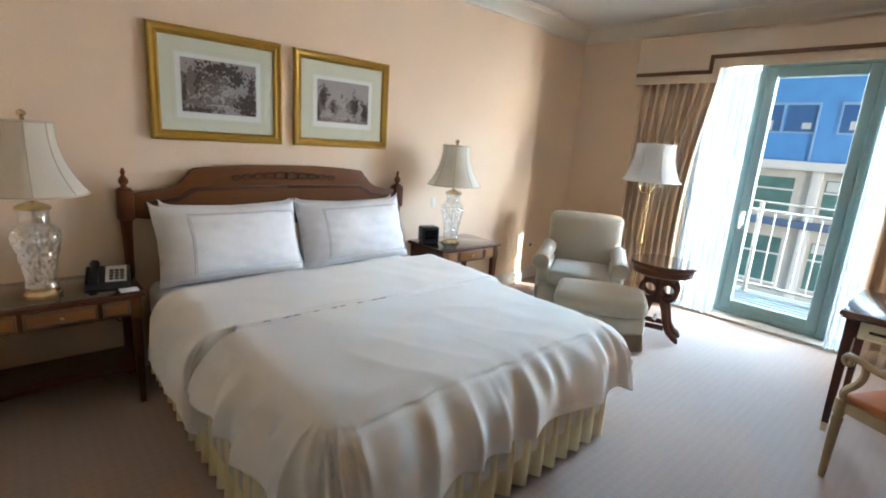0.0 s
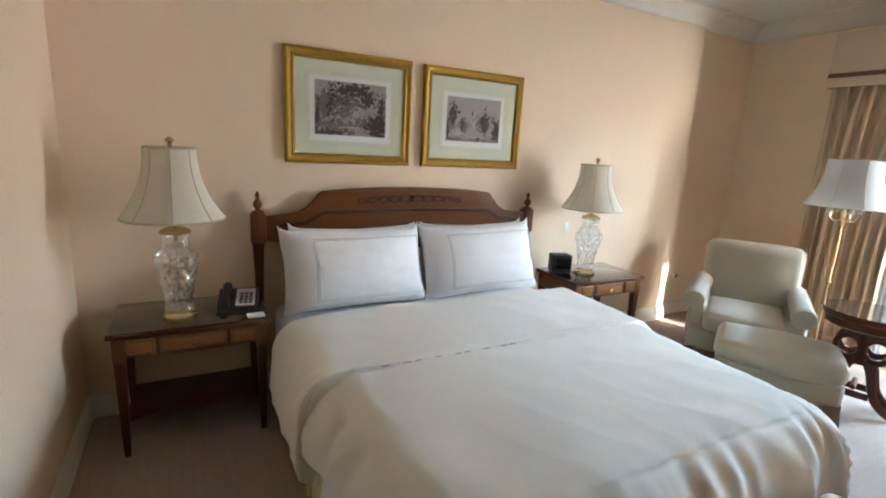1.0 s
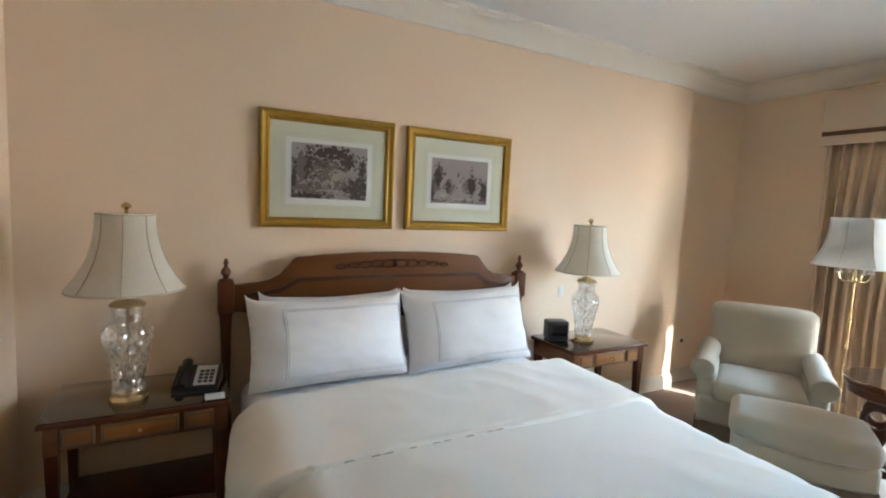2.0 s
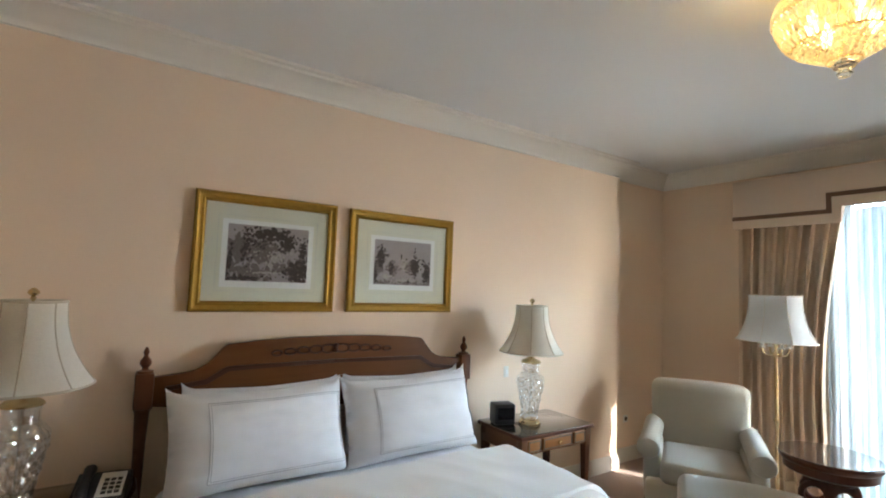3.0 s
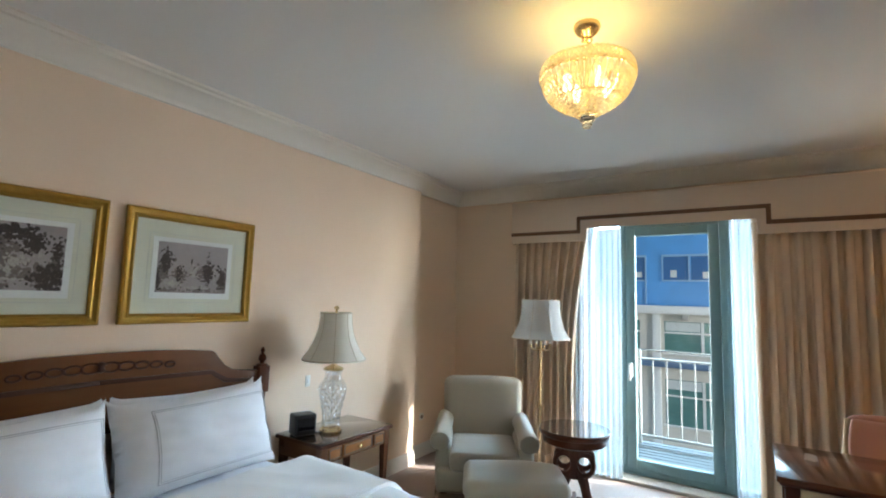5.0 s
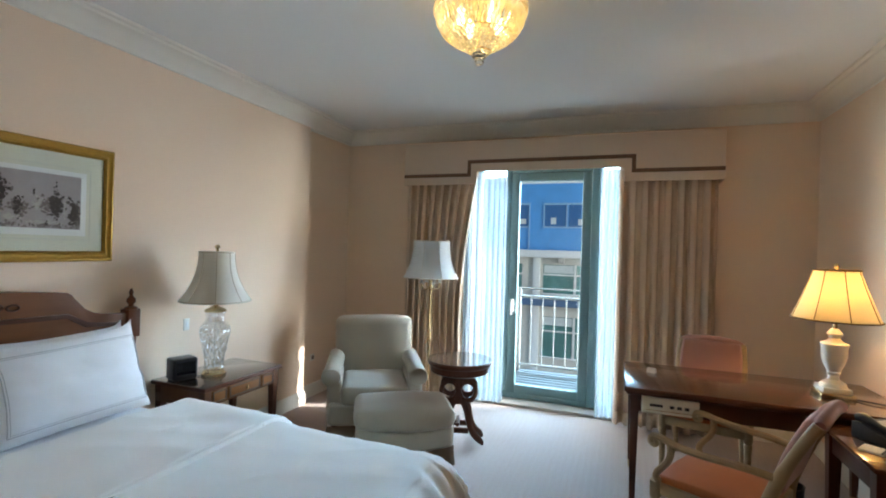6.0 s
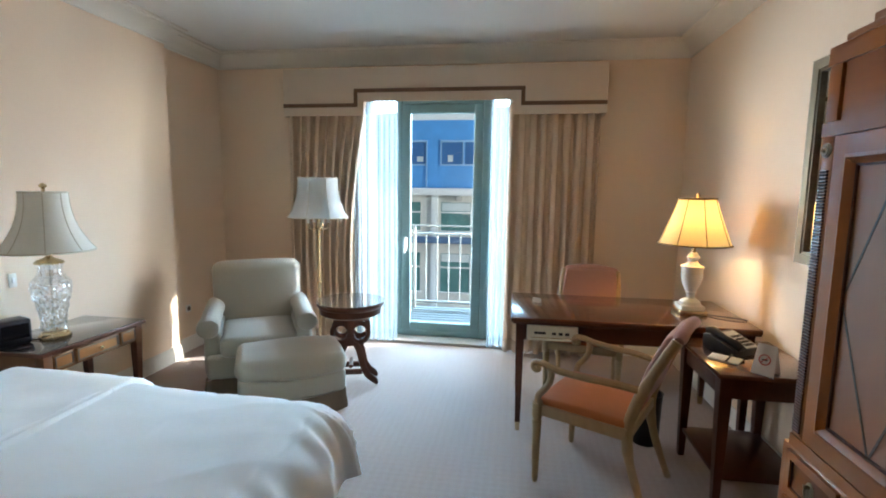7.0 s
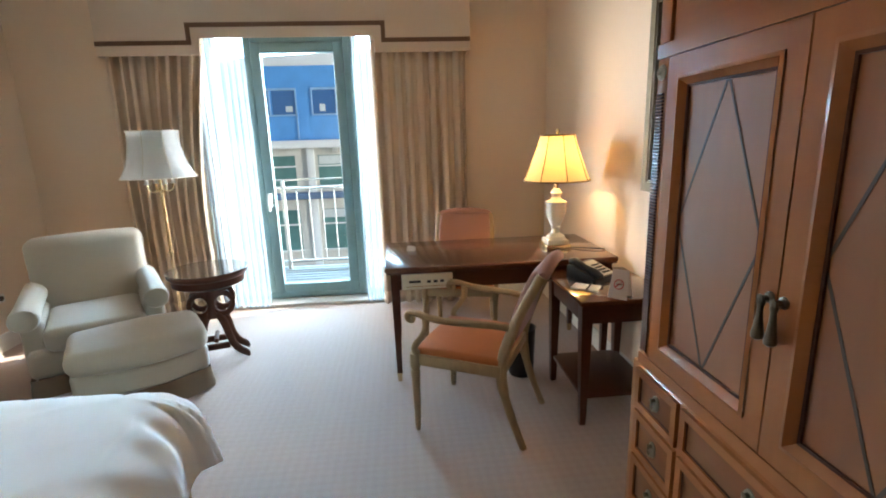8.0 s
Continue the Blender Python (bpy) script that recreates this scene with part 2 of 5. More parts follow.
def tube(bm, pts, radius, n=8, cap=True):
    """A round bar along a line of points; radius is one number or one a point."""
    pts = [Vector(p) for p in pts]
    rs = radius if isinstance(radius, (list, tuple)) else [radius] * len(pts)
    rings, up = [], None
    for i, p in enumerate(pts):
        d = (pts[min(i + 1, len(pts) - 1)] - pts[max(i - 1, 0)]).normalized()
        if up is None:
            up = d.orthogonal().normalized()
        up = (up - d * up.dot(d)).normalized()
        side = d.cross(up)
        rings.append([bm.verts.new(p + rs[i] * (math.cos(a) * up + math.sin(a) * side)) for a in (2 * math.pi * k / n for k in range(n))])
    for p, q in zip(rings, rings[1:]):
        for i in range(n):
            bm.faces.new((p[i], p[(i + 1) % n], q[(i + 1) % n], q[i]))
    if cap:
        bm.faces.new(list(reversed(rings[0]))), bm.faces.new(rings[-1])
    return bm


def prism(bm, outline, y0, y1, b=0.0):
    """An outline of (x, z) pairs, as a plate from y0 to y1."""
    f = [bm.verts.new((x, y0, z)) for x, z in outline]
    k = [bm.verts.new((x, y1, z)) for x, z in outline]
    fs = [bm.faces.new(f), bm.faces.new(list(reversed(k)))]
    n = len(f)
    for i in range(n):
        fs.append(bm.faces.new((f[(i + 1) % n], f[i], k[i], k[(i + 1) % n])))
    if b:
        es = list(fs[0].edges) + list(fs[1].edges)
        bmesh.ops.bevel(bm, geom=es, offset=b, segments=2, profile=0.5, affect="EDGES")
    return bm


def sweep(bm, profile, path, closed=False):
    """A moulding: a profile of (out, up) pairs along a level path of (x, y, z), mitred; out is to the path's left."""
    n, rings = len(path), []
    for i, p in enumerate(path):
        p = Vector(p)
        def way(a, c):
            return (Vector(path[c % n]) - Vector(path[a % n])).normalized()
        if closed or 0 < i < n - 1:
            d0, d1 = way(i - 1, i), way(i, i + 1)
        else:
            d0 = d1 = way(0, 1) if i == 0 else way(n - 2, n - 1)
        l0, l1 = Vector((-d0.y, d0.x, 0)), Vector((-d1.y, d1.x, 0))
        m = (l0 + l1).normalized()
        m = m / max(0.3, m.dot(l0))
        rings.append([bm.verts.new(p + m * o + Vector((0, 0, u))) for o, u in profile])
    for i in range(n if closed else n - 1):
        p, q = rings[i], rings[(i + 1) % n]
        for j in range(len(profile) - 1):
            bm.faces.new((p[j], p[j + 1], q[j + 1], q[j]))
    return bm


def mesh(name, bm, material, smooth=40):
    bmesh.ops.recalc_face_normals(bm, faces=bm.faces[:])
    me = bpy.data.meshes.new(name)
    bm.to_mesh(me)
    bm.free()
    me.materials.append(material)
    if smooth:
        me.shade_smooth()
        me.set_sharp_from_angle(angle=radians(smooth))
    return me


def part(name, bm, material, parent, label="", smooth=40):
    """One mesh under a thing or a part."""
    ob = new(name, mesh(name, bm, material, smooth))
    ob.parent = parent
    return tagged(ob, label)


def thing(name, label, category, m=None, group="", kind=""):
    ob = new(name)
    ob.empty_display_size = 0.1
    if m is not None:
        ob.matrix_world = m
    return tagged(ob, label, category, group, kind)


def solid(name, bm, material, label, category, kind="", smooth=40, group=""):
    return tagged(new(name, mesh(name, bm, material, smooth)), label, category, group, kind)


def oval(cx, cz, rx, rz, n=24, a0=0, a1=360):
    return [(cx + rx * math.cos(radians(a0 + (a1 - a0) * i / n)), cz + rz * math.sin(radians(a0 + (a1 - a0) * i / n))) for i in range(n + 1)]


def bez(p0, p1, p2, p3, n=10):
    p0, p1, p2, p3 = (Vector(p) for p in (p0, p1, p2, p3))
    return [(1 - t) ** 3 * p0 + 3 * (1 - t) ** 2 * t * p1 + 3 * (1 - t) * t * t * p2 + t ** 3 * p3 for t in (i / n for i in range(n + 1))]


# ---- the room ----
XL, XR, YB, YD, ZC = -1.795, 3.75, 0.0, -4.42, 2.86
EDGE, REC = 2.885, 0.08          # where the bed wall steps back, and by how much
OY0, OY1, OZ = -3.05, -1.42, 2.50  # the window's opening
HALL = -4.2

solid("floor", B(HALL - 0.2, XR + 0.13, YD - 0.2, REC + 0.2, -0.2, 0.0), CARPET, "pale rose-beige fitted carpet with a small woven lattice", "carpet", "structure")
solid("ceiling", B(HALL - 0.2, XR + 0.2, YD - 0.2, REC + 0.2, ZC, ZC + 0.2), CEIL, "matt white painted ceiling", "ceiling", "structure")
solid("wall_north", B(HALL - 0.2, EDGE, YB, YB + 0.3, 0, ZC), WALL, "peach wall covering behind the bed", "wall", "structure")
solid("wall_north_recess", B(EDGE, XR + 0.2, REC, REC + 0.2, 0, ZC), WALL, "peach wall covering, set back beside the window", "wall", "structure")
solid("wall_south", B(HALL - 0.2, XR + 0.2, YD - 0.2, YD, 0, ZC), WALL, "peach wall covering behind the desk", "wall", "structure")
solid("wall_west", B(XL - 0.2, XL, -2.3, YB, 0, ZC), WALL, "peach side wall beside the bedside table", "wall", "structure")
solid("wall_hall", B(HALL - 0.2, HALL, YD, YB, 0, ZC), WALL, "plain peach end wall", "wall", "structure")
bm = B(XR, XR + 0.2, OY1, REC, 0, ZC)
box(bm, XR, XR + 0.2, YD, OY0, 0, ZC)
box(bm, XR, XR + 0.2, OY0, OY1, OZ, ZC)
solid("wall_east", bm, WALL, "peach wall covering round the balcony door", "wall", "structure")

CROWN = [(0, -0.145), (0.014, -0.141), (0.018, -0.122), (0.03, -0.108), (0.05, -0.078), (0.08, -0.046), (0.102, -0.033), (0.107, -0.02), (0.13, -0.012), (0.135, 0)]
ROUND = [(XL, YB), (XL, -2.3), (HALL, -2.3), (HALL, YD), (XR, YD), (XR, REC), (EDGE, REC), (EDGE, YB)]
solid("crown_moulding", sweep(bmesh.new(), CROWN, [(x, y, ZC) for x, y in ROUND], True), TRIM, "cream plaster crown moulding under the ceiling", "moulding", "structure", 30)
solid("wall_hall_side", B(HALL, XL - 0.2, -2.3, -2.1, 0, ZC), WALL, "plain peach hall wall", "wall", "structure")
BASE = [(0.0, 0.13), (0.008, 0.128), (0.012, 0.11), (0.018, 0.1), (0.02, 0.0)]
base_path = [(XR, OY1 + 0.02), (XR, REC), (EDGE, REC), (EDGE, YB), (XL, YB), (XL, -2.3), (HALL, -2.3), (HALL, YD), (XR, YD), (XR, OY0 - 0.02)]
solid("baseboard", sweep(bmesh.new(), BASE, [(x, y, 0) for x, y in base_path]), TRIM, "cream painted wooden baseboard", "baseboard", "structure", 30)

# ---- balcony door and its surround ----
DX = 3.88
door = thing("door_1", "grey-green metal balcony door with one tall pane", "balcony door", kind="structure")


def pane_frame(bm, y0, y1, z0, z1, w, x0, x1, b=0.006):
    box(bm, x0, x1, y0, y0 + w, z0, z1, b)
    box(bm, x0, x1, y1 - w, y1, z0, z1, b)
    box(bm, x0, x1, y0 + w, y1 - w, z0, z0 + w, b)
    box(bm, x0, x1, y0 + w, y1 - w, z1 - w, z1, b)
    return bm


part("door_leaf", pane_frame(bmesh.new(), -2.605, -1.80, 0.085, 2.375, 0.085, DX, DX + 0.07), DOORP, door)
part("glazing_bead", pane_frame(bmesh.new(), -2.53, -1.875, 0.16, 2.30, 0.014, DX + 0.012, DX + 0.03, 0.003), DOORP, door)
pane = part("pane", B(DX + 0.032, DX + 0.038, -2.527, -1.878, 0.163, 2.297), GLASS, door)
pane.visible_shadow = False
bm = B(DX - 0.035, DX, -1.858, -1.826, 0.93, 1.06, 0.006)
part("handle", tube(bm, [(DX - 0.03, -1.842, 1.03), (DX - 0.06, -1.842, 1.03), (DX - 0.063, -1.842, 0.99), (DX - 0.06, -1.842, 0.90)], 0.011), mat("white_handle", (0.8, 0.8, 0.78), 0.35, bump=0), door, "white lever handle")
window = thing("window_1", "grey-green fixed frame with narrow side panes", "window frame", kind="structure")
bm = pane_frame(bmesh.new(), OY0, OY1, 0.03, OZ, 0.06, DX + 0.002, DX + 0.10)
box(bm, DX - 0.03, DX + 0.09, -2.715, -2.61, 0.05, 2.44, 0.008)
box(bm, DX - 0.045, DX - 0.03, -2.67, -2.652, 0.05, 2.44, 0.004)
box(bm, DX + 0.01, DX + 0.09, -1.795, -1.74, 0.05, 2.44, 0.006)
box(bm, DX + 0.01, DX + 0.09, -2.605, -1.80, 2.38, 2.45, 0.006)
box(bm, DX + 0.004, DX + 0.1, -2.605, -1.80, 0.03, 0.08, 0.006)
part("window_frame", bm, DOORP, window)
for y0, y1 in ((-2.99, -2.72), (-1.735, -1.48)):
    pane = part("pane", B(DX + 0.04, DX + 0.046, y0, y1, 0.09, 2.44), GLASS, window)
    pane.visible_shadow = False
part("window_sill", B(XR - 0.05, DX + 0.12, OY0 + 0.002, OY1 - 0.002, -0.02, 0.028, 0.006), STONE, window, "pale stone threshold")

# ---- pelmet, drapes, sheers ----
PX = 3.50
pelmet = thing("pelmet", "stepped cloth-covered pelmet with a brown braid line", "pelmet")
PY0, PY1, SY0, SY1 = -3.69, -0.74, -2.96, -1.465
ZB, ZS, ZT = 2.215, 2.345, 2.64


def yz_plate(bm, outline, x0, x1, b=0.0):
    prism(bm, outline, x0, x1, b)
    bmesh.ops.transform(bm, matrix=Matrix(((0, 1, 0, 0), (1, 0, 0, 0), (0, 0, 1, 0), (0, 0, 0, 1))), verts=bm.verts[:])
    return bm


line = [(PY0, ZT), (PY0, ZB), (SY0 + 0.06, ZB), (SY0 + 0.06, ZS), (SY1 - 0.06, ZS), (SY1 - 0.06, ZB), (PY1, ZB), (PY1, ZT)]
bm = yz_plate(bmesh.new(), line, PX, PX + 0.02, 0.004)
box(bm, PX + 0.02, XR, PY1 - 0.02, PY1, ZB, ZT), box(bm, PX + 0.02, XR, PY0, PY0 + 0.02, ZB, ZT), box(bm, PX + 0.02, XR, PY0 + 0.02, PY1 - 0.02, ZT - 0.02, ZT)
part("pelmet_board", bm, PELMET, pelmet)
def braid(dz, h, x0, x1, step):
    bm = bmesh.new()
    z0, z1 = ZB + dz, ZS + dz
    box(bm, x0, x1, PY0, SY0 + step, z0, z0 + h), box(bm, x0, x1, SY1 - step, PY1, z0, z0 + h)
    box(bm, x0, x1, SY0 + step - h, SY0 + step, z0 + h, z1 + h), box(bm, x0, x1, SY1 - step, SY1 - step + h, z0 + h, z1 + h)
    box(bm, x0, x1, SY0 + step, SY1 - step, z1, z1 + h)
    return bm
part("braid", braid(0.075, 0.034, PX - 0.006, PX - 0.0005, 0.0), BRAID, pelmet, "flat brown braid line")


def drape(name, y0, y1, z0, z1, x, depth, folds, material, label, gather=0.0, seed=1, thick=0.004, side=1):
    """A hanging cloth with uneven folds, pulled in by gather halfway down."""
    rnd = random.Random(seed)
    ph = [rnd.uniform(-0.9, 0.9) for _ in range(folds + 2)]
    am = [rnd.uniform(0.55, 1.1) for _ in range(folds + 2)]
    nu, nz = folds * 14, 20
    grid = []
    for j in range(nz + 1):
        v = j / nz
        row = []
        for i in range(nu + 1):
            u = i / nu
            k = u * folds
            a = am[int(k)] * (1 - k % 1) + am[int(k) + 1] * (k % 1)
            p = ph[int(k)] * (1 - k % 1) + ph[int(k) + 1] * (k % 1)
            w = math.sin(2 * math.pi * k + p * 0.8 + 0.5 * v * p)
            w = math.copysign(abs(w) ** 0.75, w)
            flare = 0.75 + 0.35 * v
            yy = y0 + (y1 - y0) * u + 0.25 * (y1 - y0) / folds * math.cos(4 * math.pi * k + p) * 0.35
            yy += gather * side * math.sin(math.pi * min(1, v * 0.75 + 0.0)) * (u if side < 0 else 1 - u)
            row.append((x + depth * a * w * flare * 0.5 + 0.012 * noise.noise((k, v * 3, seed)), yy, z1 + (z0 - z1) * v))
        grid.append(row)
    root = thing(name, label, "curtain", pose(x, (y0 + y1) / 2, z0))
    back = root.matrix_world.inverted()
    for piece, ja, jb in (("heading", 0, 1), ("cloth", 1, nz - 1), ("hem", nz - 1, nz)):
        bm = bmesh.new()
        uv = bm.loops.layers.uv.new("UVMap")
        g = [[bm.verts.new(back @ Vector(c)) for c in grid[j]] for j in range(ja, jb + 1)]
        for j in range(jb - ja):
            for i in range(nu):
                f = bm.faces.new((g[j][i], g[j][i + 1], g[j + 1][i + 1], g[j + 1][i]))
                for lo, (ii, jj) in zip(f.loops, ((i, j), (i + 1, j), (i + 1, j + 1), (i, j + 1))):
                    lo[uv].uv = (abs(y1 - y0) * 2.0 * ii / nu, (z1 - z0) * (ja + jj) / nz)
        ob = part(piece, bm, material, root, smooth=180)
        if thick:
            s = ob.modifiers.new("thickness", "SOLIDIFY")
            s.thickness = thick
    return root


drape("drape", -1.53, -0.76, 0.015, 2.44, 3.60, 0.1, 8, CURTAIN, "tan striped full-length drape hanging beside the balcony door", seed=3, gather=0.17, side=1)
drape("drape", -3.66, -2.865, 0.015, 2.44, 3.60, 0.1, 8, CURTAIN, "tan striped full-length drape behind the desk", seed=8)
drape("sheer_curtain", -1.80, -1.36, 0.012, 2.46, 3.70, 0.03, 8, SHEER, "white sheer curtain, sunlit, beside the balcony door", seed=5, thick=0)
drape("sheer_curtain", -2.95, -2.70, 0.012, 2.46, 3.70, 0.03, 5, SHEER, "narrow white sheer curtain gathered at the door frame", seed=6, thick=0)

# ---- bed ----
BX, BW, BL0, BL1, BTOP = 0.07, 0.90, -0.10, -2.22, 0.60   # middle, half width, head, foot, mattress top
bed = thing("bed", "king bed with a carved walnut headboard and cream gathered skirt", "bed", pose(BX, 0, 0))
half = [(0, 1.29), (0.25, 1.287), (0.45, 1.276), (0.60, 1.262), (0.625, 1.245), (0.645, 1.205), (0.685, 1.16), (0.74, 1.13), (0.80, 1.118), (0.94, 1.115)]
outline = [(-x, z) for x, z in reversed(half)] + half[1:] + [(0.94, 0.97), (0.80, 0.96), (0.74, 0.88), (-0.74, 0.88), (-0.80, 0.96), (-0.94, 0.97)]
headboard = part("headboard", prism(bmesh.new(), outline, -0.075, -0.04, 0.006), HEADW, bed)
low = [(0, 1.155), (0.60, 1.147), (0.70, 1.085), (0.88, 1.065), (0.88, 1.045), (0.69, 1.062), (0.59, 1.125), (0, 1.133)]
bm = prism(bmesh.new(), low, -0.086, -0.074, 0.003)
part("moulding", bm, CARVE, headboard)
part("moulding", prism(bmesh.new(), [(-x, z) for x, z in reversed(low)], -0.086, -0.074, 0.003), CARVE, headboard)
for sgn in (-1, 1):
    for k in range(5):
        c = sgn * (0.045 + 0.075 * k)
        pts = [(c + 0.042 * math.cos(a) * (1 - 0.09 * k), -0.079, 1.218 - 0.0008 * k * k + 0.024 * math.sin(a) * (1 - 0.1 * k)) for a in (2 * math.pi * i / 20 for i in range(21))]
        part("carving", tube(bmesh.new(), pts, 0.0055, 6, False), CARVE, headboard)
part("carving", lathe(bmesh.new(), [(0.0, -0.03), (0.02, -0.02), (0.012, 0), (0.02, 0.02), (0.0, 0.03)], 8, (0, -0.08, 1.22)), CARVE, headboard)
for sgn in (-1, 1):
    x = sgn * 0.97
    post = part("post", lathe(bmesh.new(), [(0.03, 0), (0.03, 0.4), (0.024, 0.42), (0.022, 0.55), (0.026, 0.8), (0.032, 0.94), (0.036, 0.955), (0.028, 0.965)], 16, (x, -0.06, 0)), HEADZ, bed)
    part("cap_block", B(x - 0.04, x + 0.04, -0.095, -0.02, 0.962, 1.135, 0.006), HEADZ, post)
    part("finial", lathe(bmesh.new(), [(0.036, 1.135), (0.036, 1.145), (0.016, 1.152), (0.013, 1.16), (0.026, 1.178), (0.024, 1.196), (0.011, 1.214), (0.009, 1.225), (0.014, 1.235), (0.006, 1.258), (0.0, 1.262)], 16, (x, -0.06, 0)), HEADZ, post)
part("box_spring", B(-BW, BW, BL1 + 0.02, BL0, 0.14, 0.36, 0.03, 3), mat("ticking", (0.7, 0.66, 0.58), 0.9), bed)
part("mattress", B(-BW, BW, BL1, BL0, 0.36, BTOP, 0.07, 4), PILLOW, bed, "white sheeted mattress")
for sx in (-0.8, 0.8):
    for y in (-0.2, -2.1):
        part("leg", lathe(bmesh.new(), [(0.025, 0), (0.03, 0.14)], 10, (sx, y, 0)), MAHOGZ, bed)


def ruffle(path, z0, z1, step=0.105, depth=0.026, seed=2):
    """A gathered valance along a level line."""
    rnd = random.Random(seed)
    bm, pts, cols = bmesh.new(), [], []
    for (ax, ay), (bx, by) in zip(path, path[1:]):
        L = math.hypot(bx - ax, by - ay)
        n = max(2, round(L / step)) * 8
        for i in range(n):
            pts.append((ax + (bx - ax) * i / n, ay + (by - ay) * i / n, (by - ay) / L, -(bx - ax) / L, L * i / n))
    ph = 0
    for i, (x, y, nx, ny, s) in enumerate(pts):
        ph += 2 * math.pi / 8 * rnd.uniform(0.75, 1.25)
        col = []
        for j in range(5):
            v = j / 4
            d = depth * (0.35 + 0.9 * v) * math.sin(ph) + 0.012 * v + 0.008 * noise.noise((i * 0.11, v, seed))
            col.append(bm.verts.new((x + nx * d, y + ny * d, z1 + (z0 - z1) * v)))
        cols.append(col)
    for p, q in zip(cols, cols[1:]):
        for j in range(4):
            bm.faces.new((p[j], p[j + 1], q[j + 1], q[j]))
    return bm


part("bed_skirt", ruffle([(-BW, BL0), (-BW, BL1 + 0.02), (BW, BL1 + 0.02), (BW, BL0)][::-1], 0.012, 0.37), SKIRT, bed, "cream gathered bed skirt", 180)


def cover(x0, x1, y0, y1, over, head_over, zt, r, seed, puff, hem_wave, nu=120, nv=120, left=0.0):
    """Bedding laid on a block, rolled over its edges and hanging in soft folds."""
    bm = bmesh.new()
    gx0, gx1, gy0, gy1 = x0 - over + left, x1 + over, y0 - over, y1 + head_over
    rows = []
    for j in range(nv + 1):
        row = []
        for i in range(nu + 1):
            s, t = gx0 + (gx1 - gx0) * i / nu, gy0 + (gy1 - gy0) * j / nv
            cx, cy = min(max(s, x0), x1), min(max(t, y0), y1)
            dx, dy = s - cx, t - cy
            L = math.hypot(dx, dy)
            if L > over * 1.15:
                L = over * 1.15 + 0.25 * (L - over * 1.15)
                dx, dy = dx * L / math.hypot(dx, dy), dy * L / math.hypot(dx, dy)
            z = zt + puff * (0.5 + 0.5 * math.sin(math.pi * (cx - x0) / (x1 - x0))) + 0.016 * noise.noise((s * 2.1, t * 2.1, seed)) + 0.007 * noise.noise((s * 6, t * 6, seed + 4)) + 0.006 * (1 - abs(noise.noise((s * 3.4 + t * 2, t * 1.2 - s, seed + 9)))) ** 3
            x, y = cx, cy
            if L > 1e-6:
                nx, ny = dx / L, dy / L
                arc = r * math.pi / 2
                if L < arc:
                    out, down = r * math.sin(L / r), r * (1 - math.cos(L / r))
                else:
                    out, down = r + 0.10 * (L - arc), r + (L - arc) * 0.985
                along = (s if abs(dy) > abs(dx) else t) + 0.6 * math.atan2(dy, dx)
                k = min(1, L / max(0.12, over))
                wav = hem_wave * k ** 1.15 * (1.15 * (0.5 - abs(math.sin(along * 10.5 + 4.5 * noise.noise((along * 1.9, seed, 0)) + 0.9 * (L - 0.3)))) * (0.6 + 0.8 * abs(noise.noise((along * 2.7, seed, 2)))) + 0.5 * noise.noise((along * 5.0, L * 4, seed)))
                out += 0.0085 * math.sin(along * 47 + 5 * noise.noise((along * 3, seed, 11))) * (0.4 + abs(noise.noise((along * 4, seed, 12))) * 2) * math.exp(-((L - 0.2) / 0.1) ** 2)
                out += wav - 0.007 * (0.4 + abs(noise.noise((along * 3.1, seed, 5))) * 2) * math.exp(-((L - 0.13 - 0.02 * noise.noise((along * 2, seed, 6))) / 0.012) ** 2)
                down += 0.02 * k * noise.noise((along * 2.3, seed + 7, 1))
                x, y, z = cx + nx * out, cy + ny * out, z - down
            row.append(bm.verts.new((x, y, max(z, 0.07))))
        rows.append(row)
    for j in range(nv):
        for i in range(nu):
            bm.faces.new((rows[j][i], rows[j][i + 1], rows[j + 1][i + 1], rows[j + 1][i]))
    return bm


duvet = thing("duvet", "white duvet spread over the bed, its top turned back", "duvet", pose(0, 0, 0))
lay = part("cover", cover(BX - BW + 0.18, BX + BW - 0.115, BL1 + 0.16, -1.12, 0.445, -0.0, BTOP + 0.04, 0.255, 3.3, 0.035, 0.055, nu=200, nv=170, left=0.06), LINEN, duvet, smooth=180)
m = lay.modifiers.new("thickness", "SOLIDIFY")
m.thickness, m.offset = 0.02, -1
flap = part("turned_back_top", cover(BX - BW + 0.10, BX + BW - 0.05, -1.26, -0.62, 0.47, 0.0, BTOP + 0.068, 0.19, 8.1, 0.02, 0.012), LINEN, duvet, smooth=180)
m = flap.modifiers.new("thickness", "SOLIDIFY")
m.thickness, m.offset = 0.028, -1
# only the sides of the turned-back part hang; its lower hem lies flat
for v in flap.data.vertices:
    if v.co.y < -1.262:
        e = -1.262 - v.co.y
        v.co.y = -1.262 - 0.02 * min(1, e * 8)
        if abs(v.co.x - BX) < BW - 0.12:
            v.co.z = BTOP + 0.085
# grey strips on the hem; their colour paints the shade inside button gaps
SLIT = mat("shaded_button_gap", (0.48, 0.45, 0.42), 0.9, bump=0)
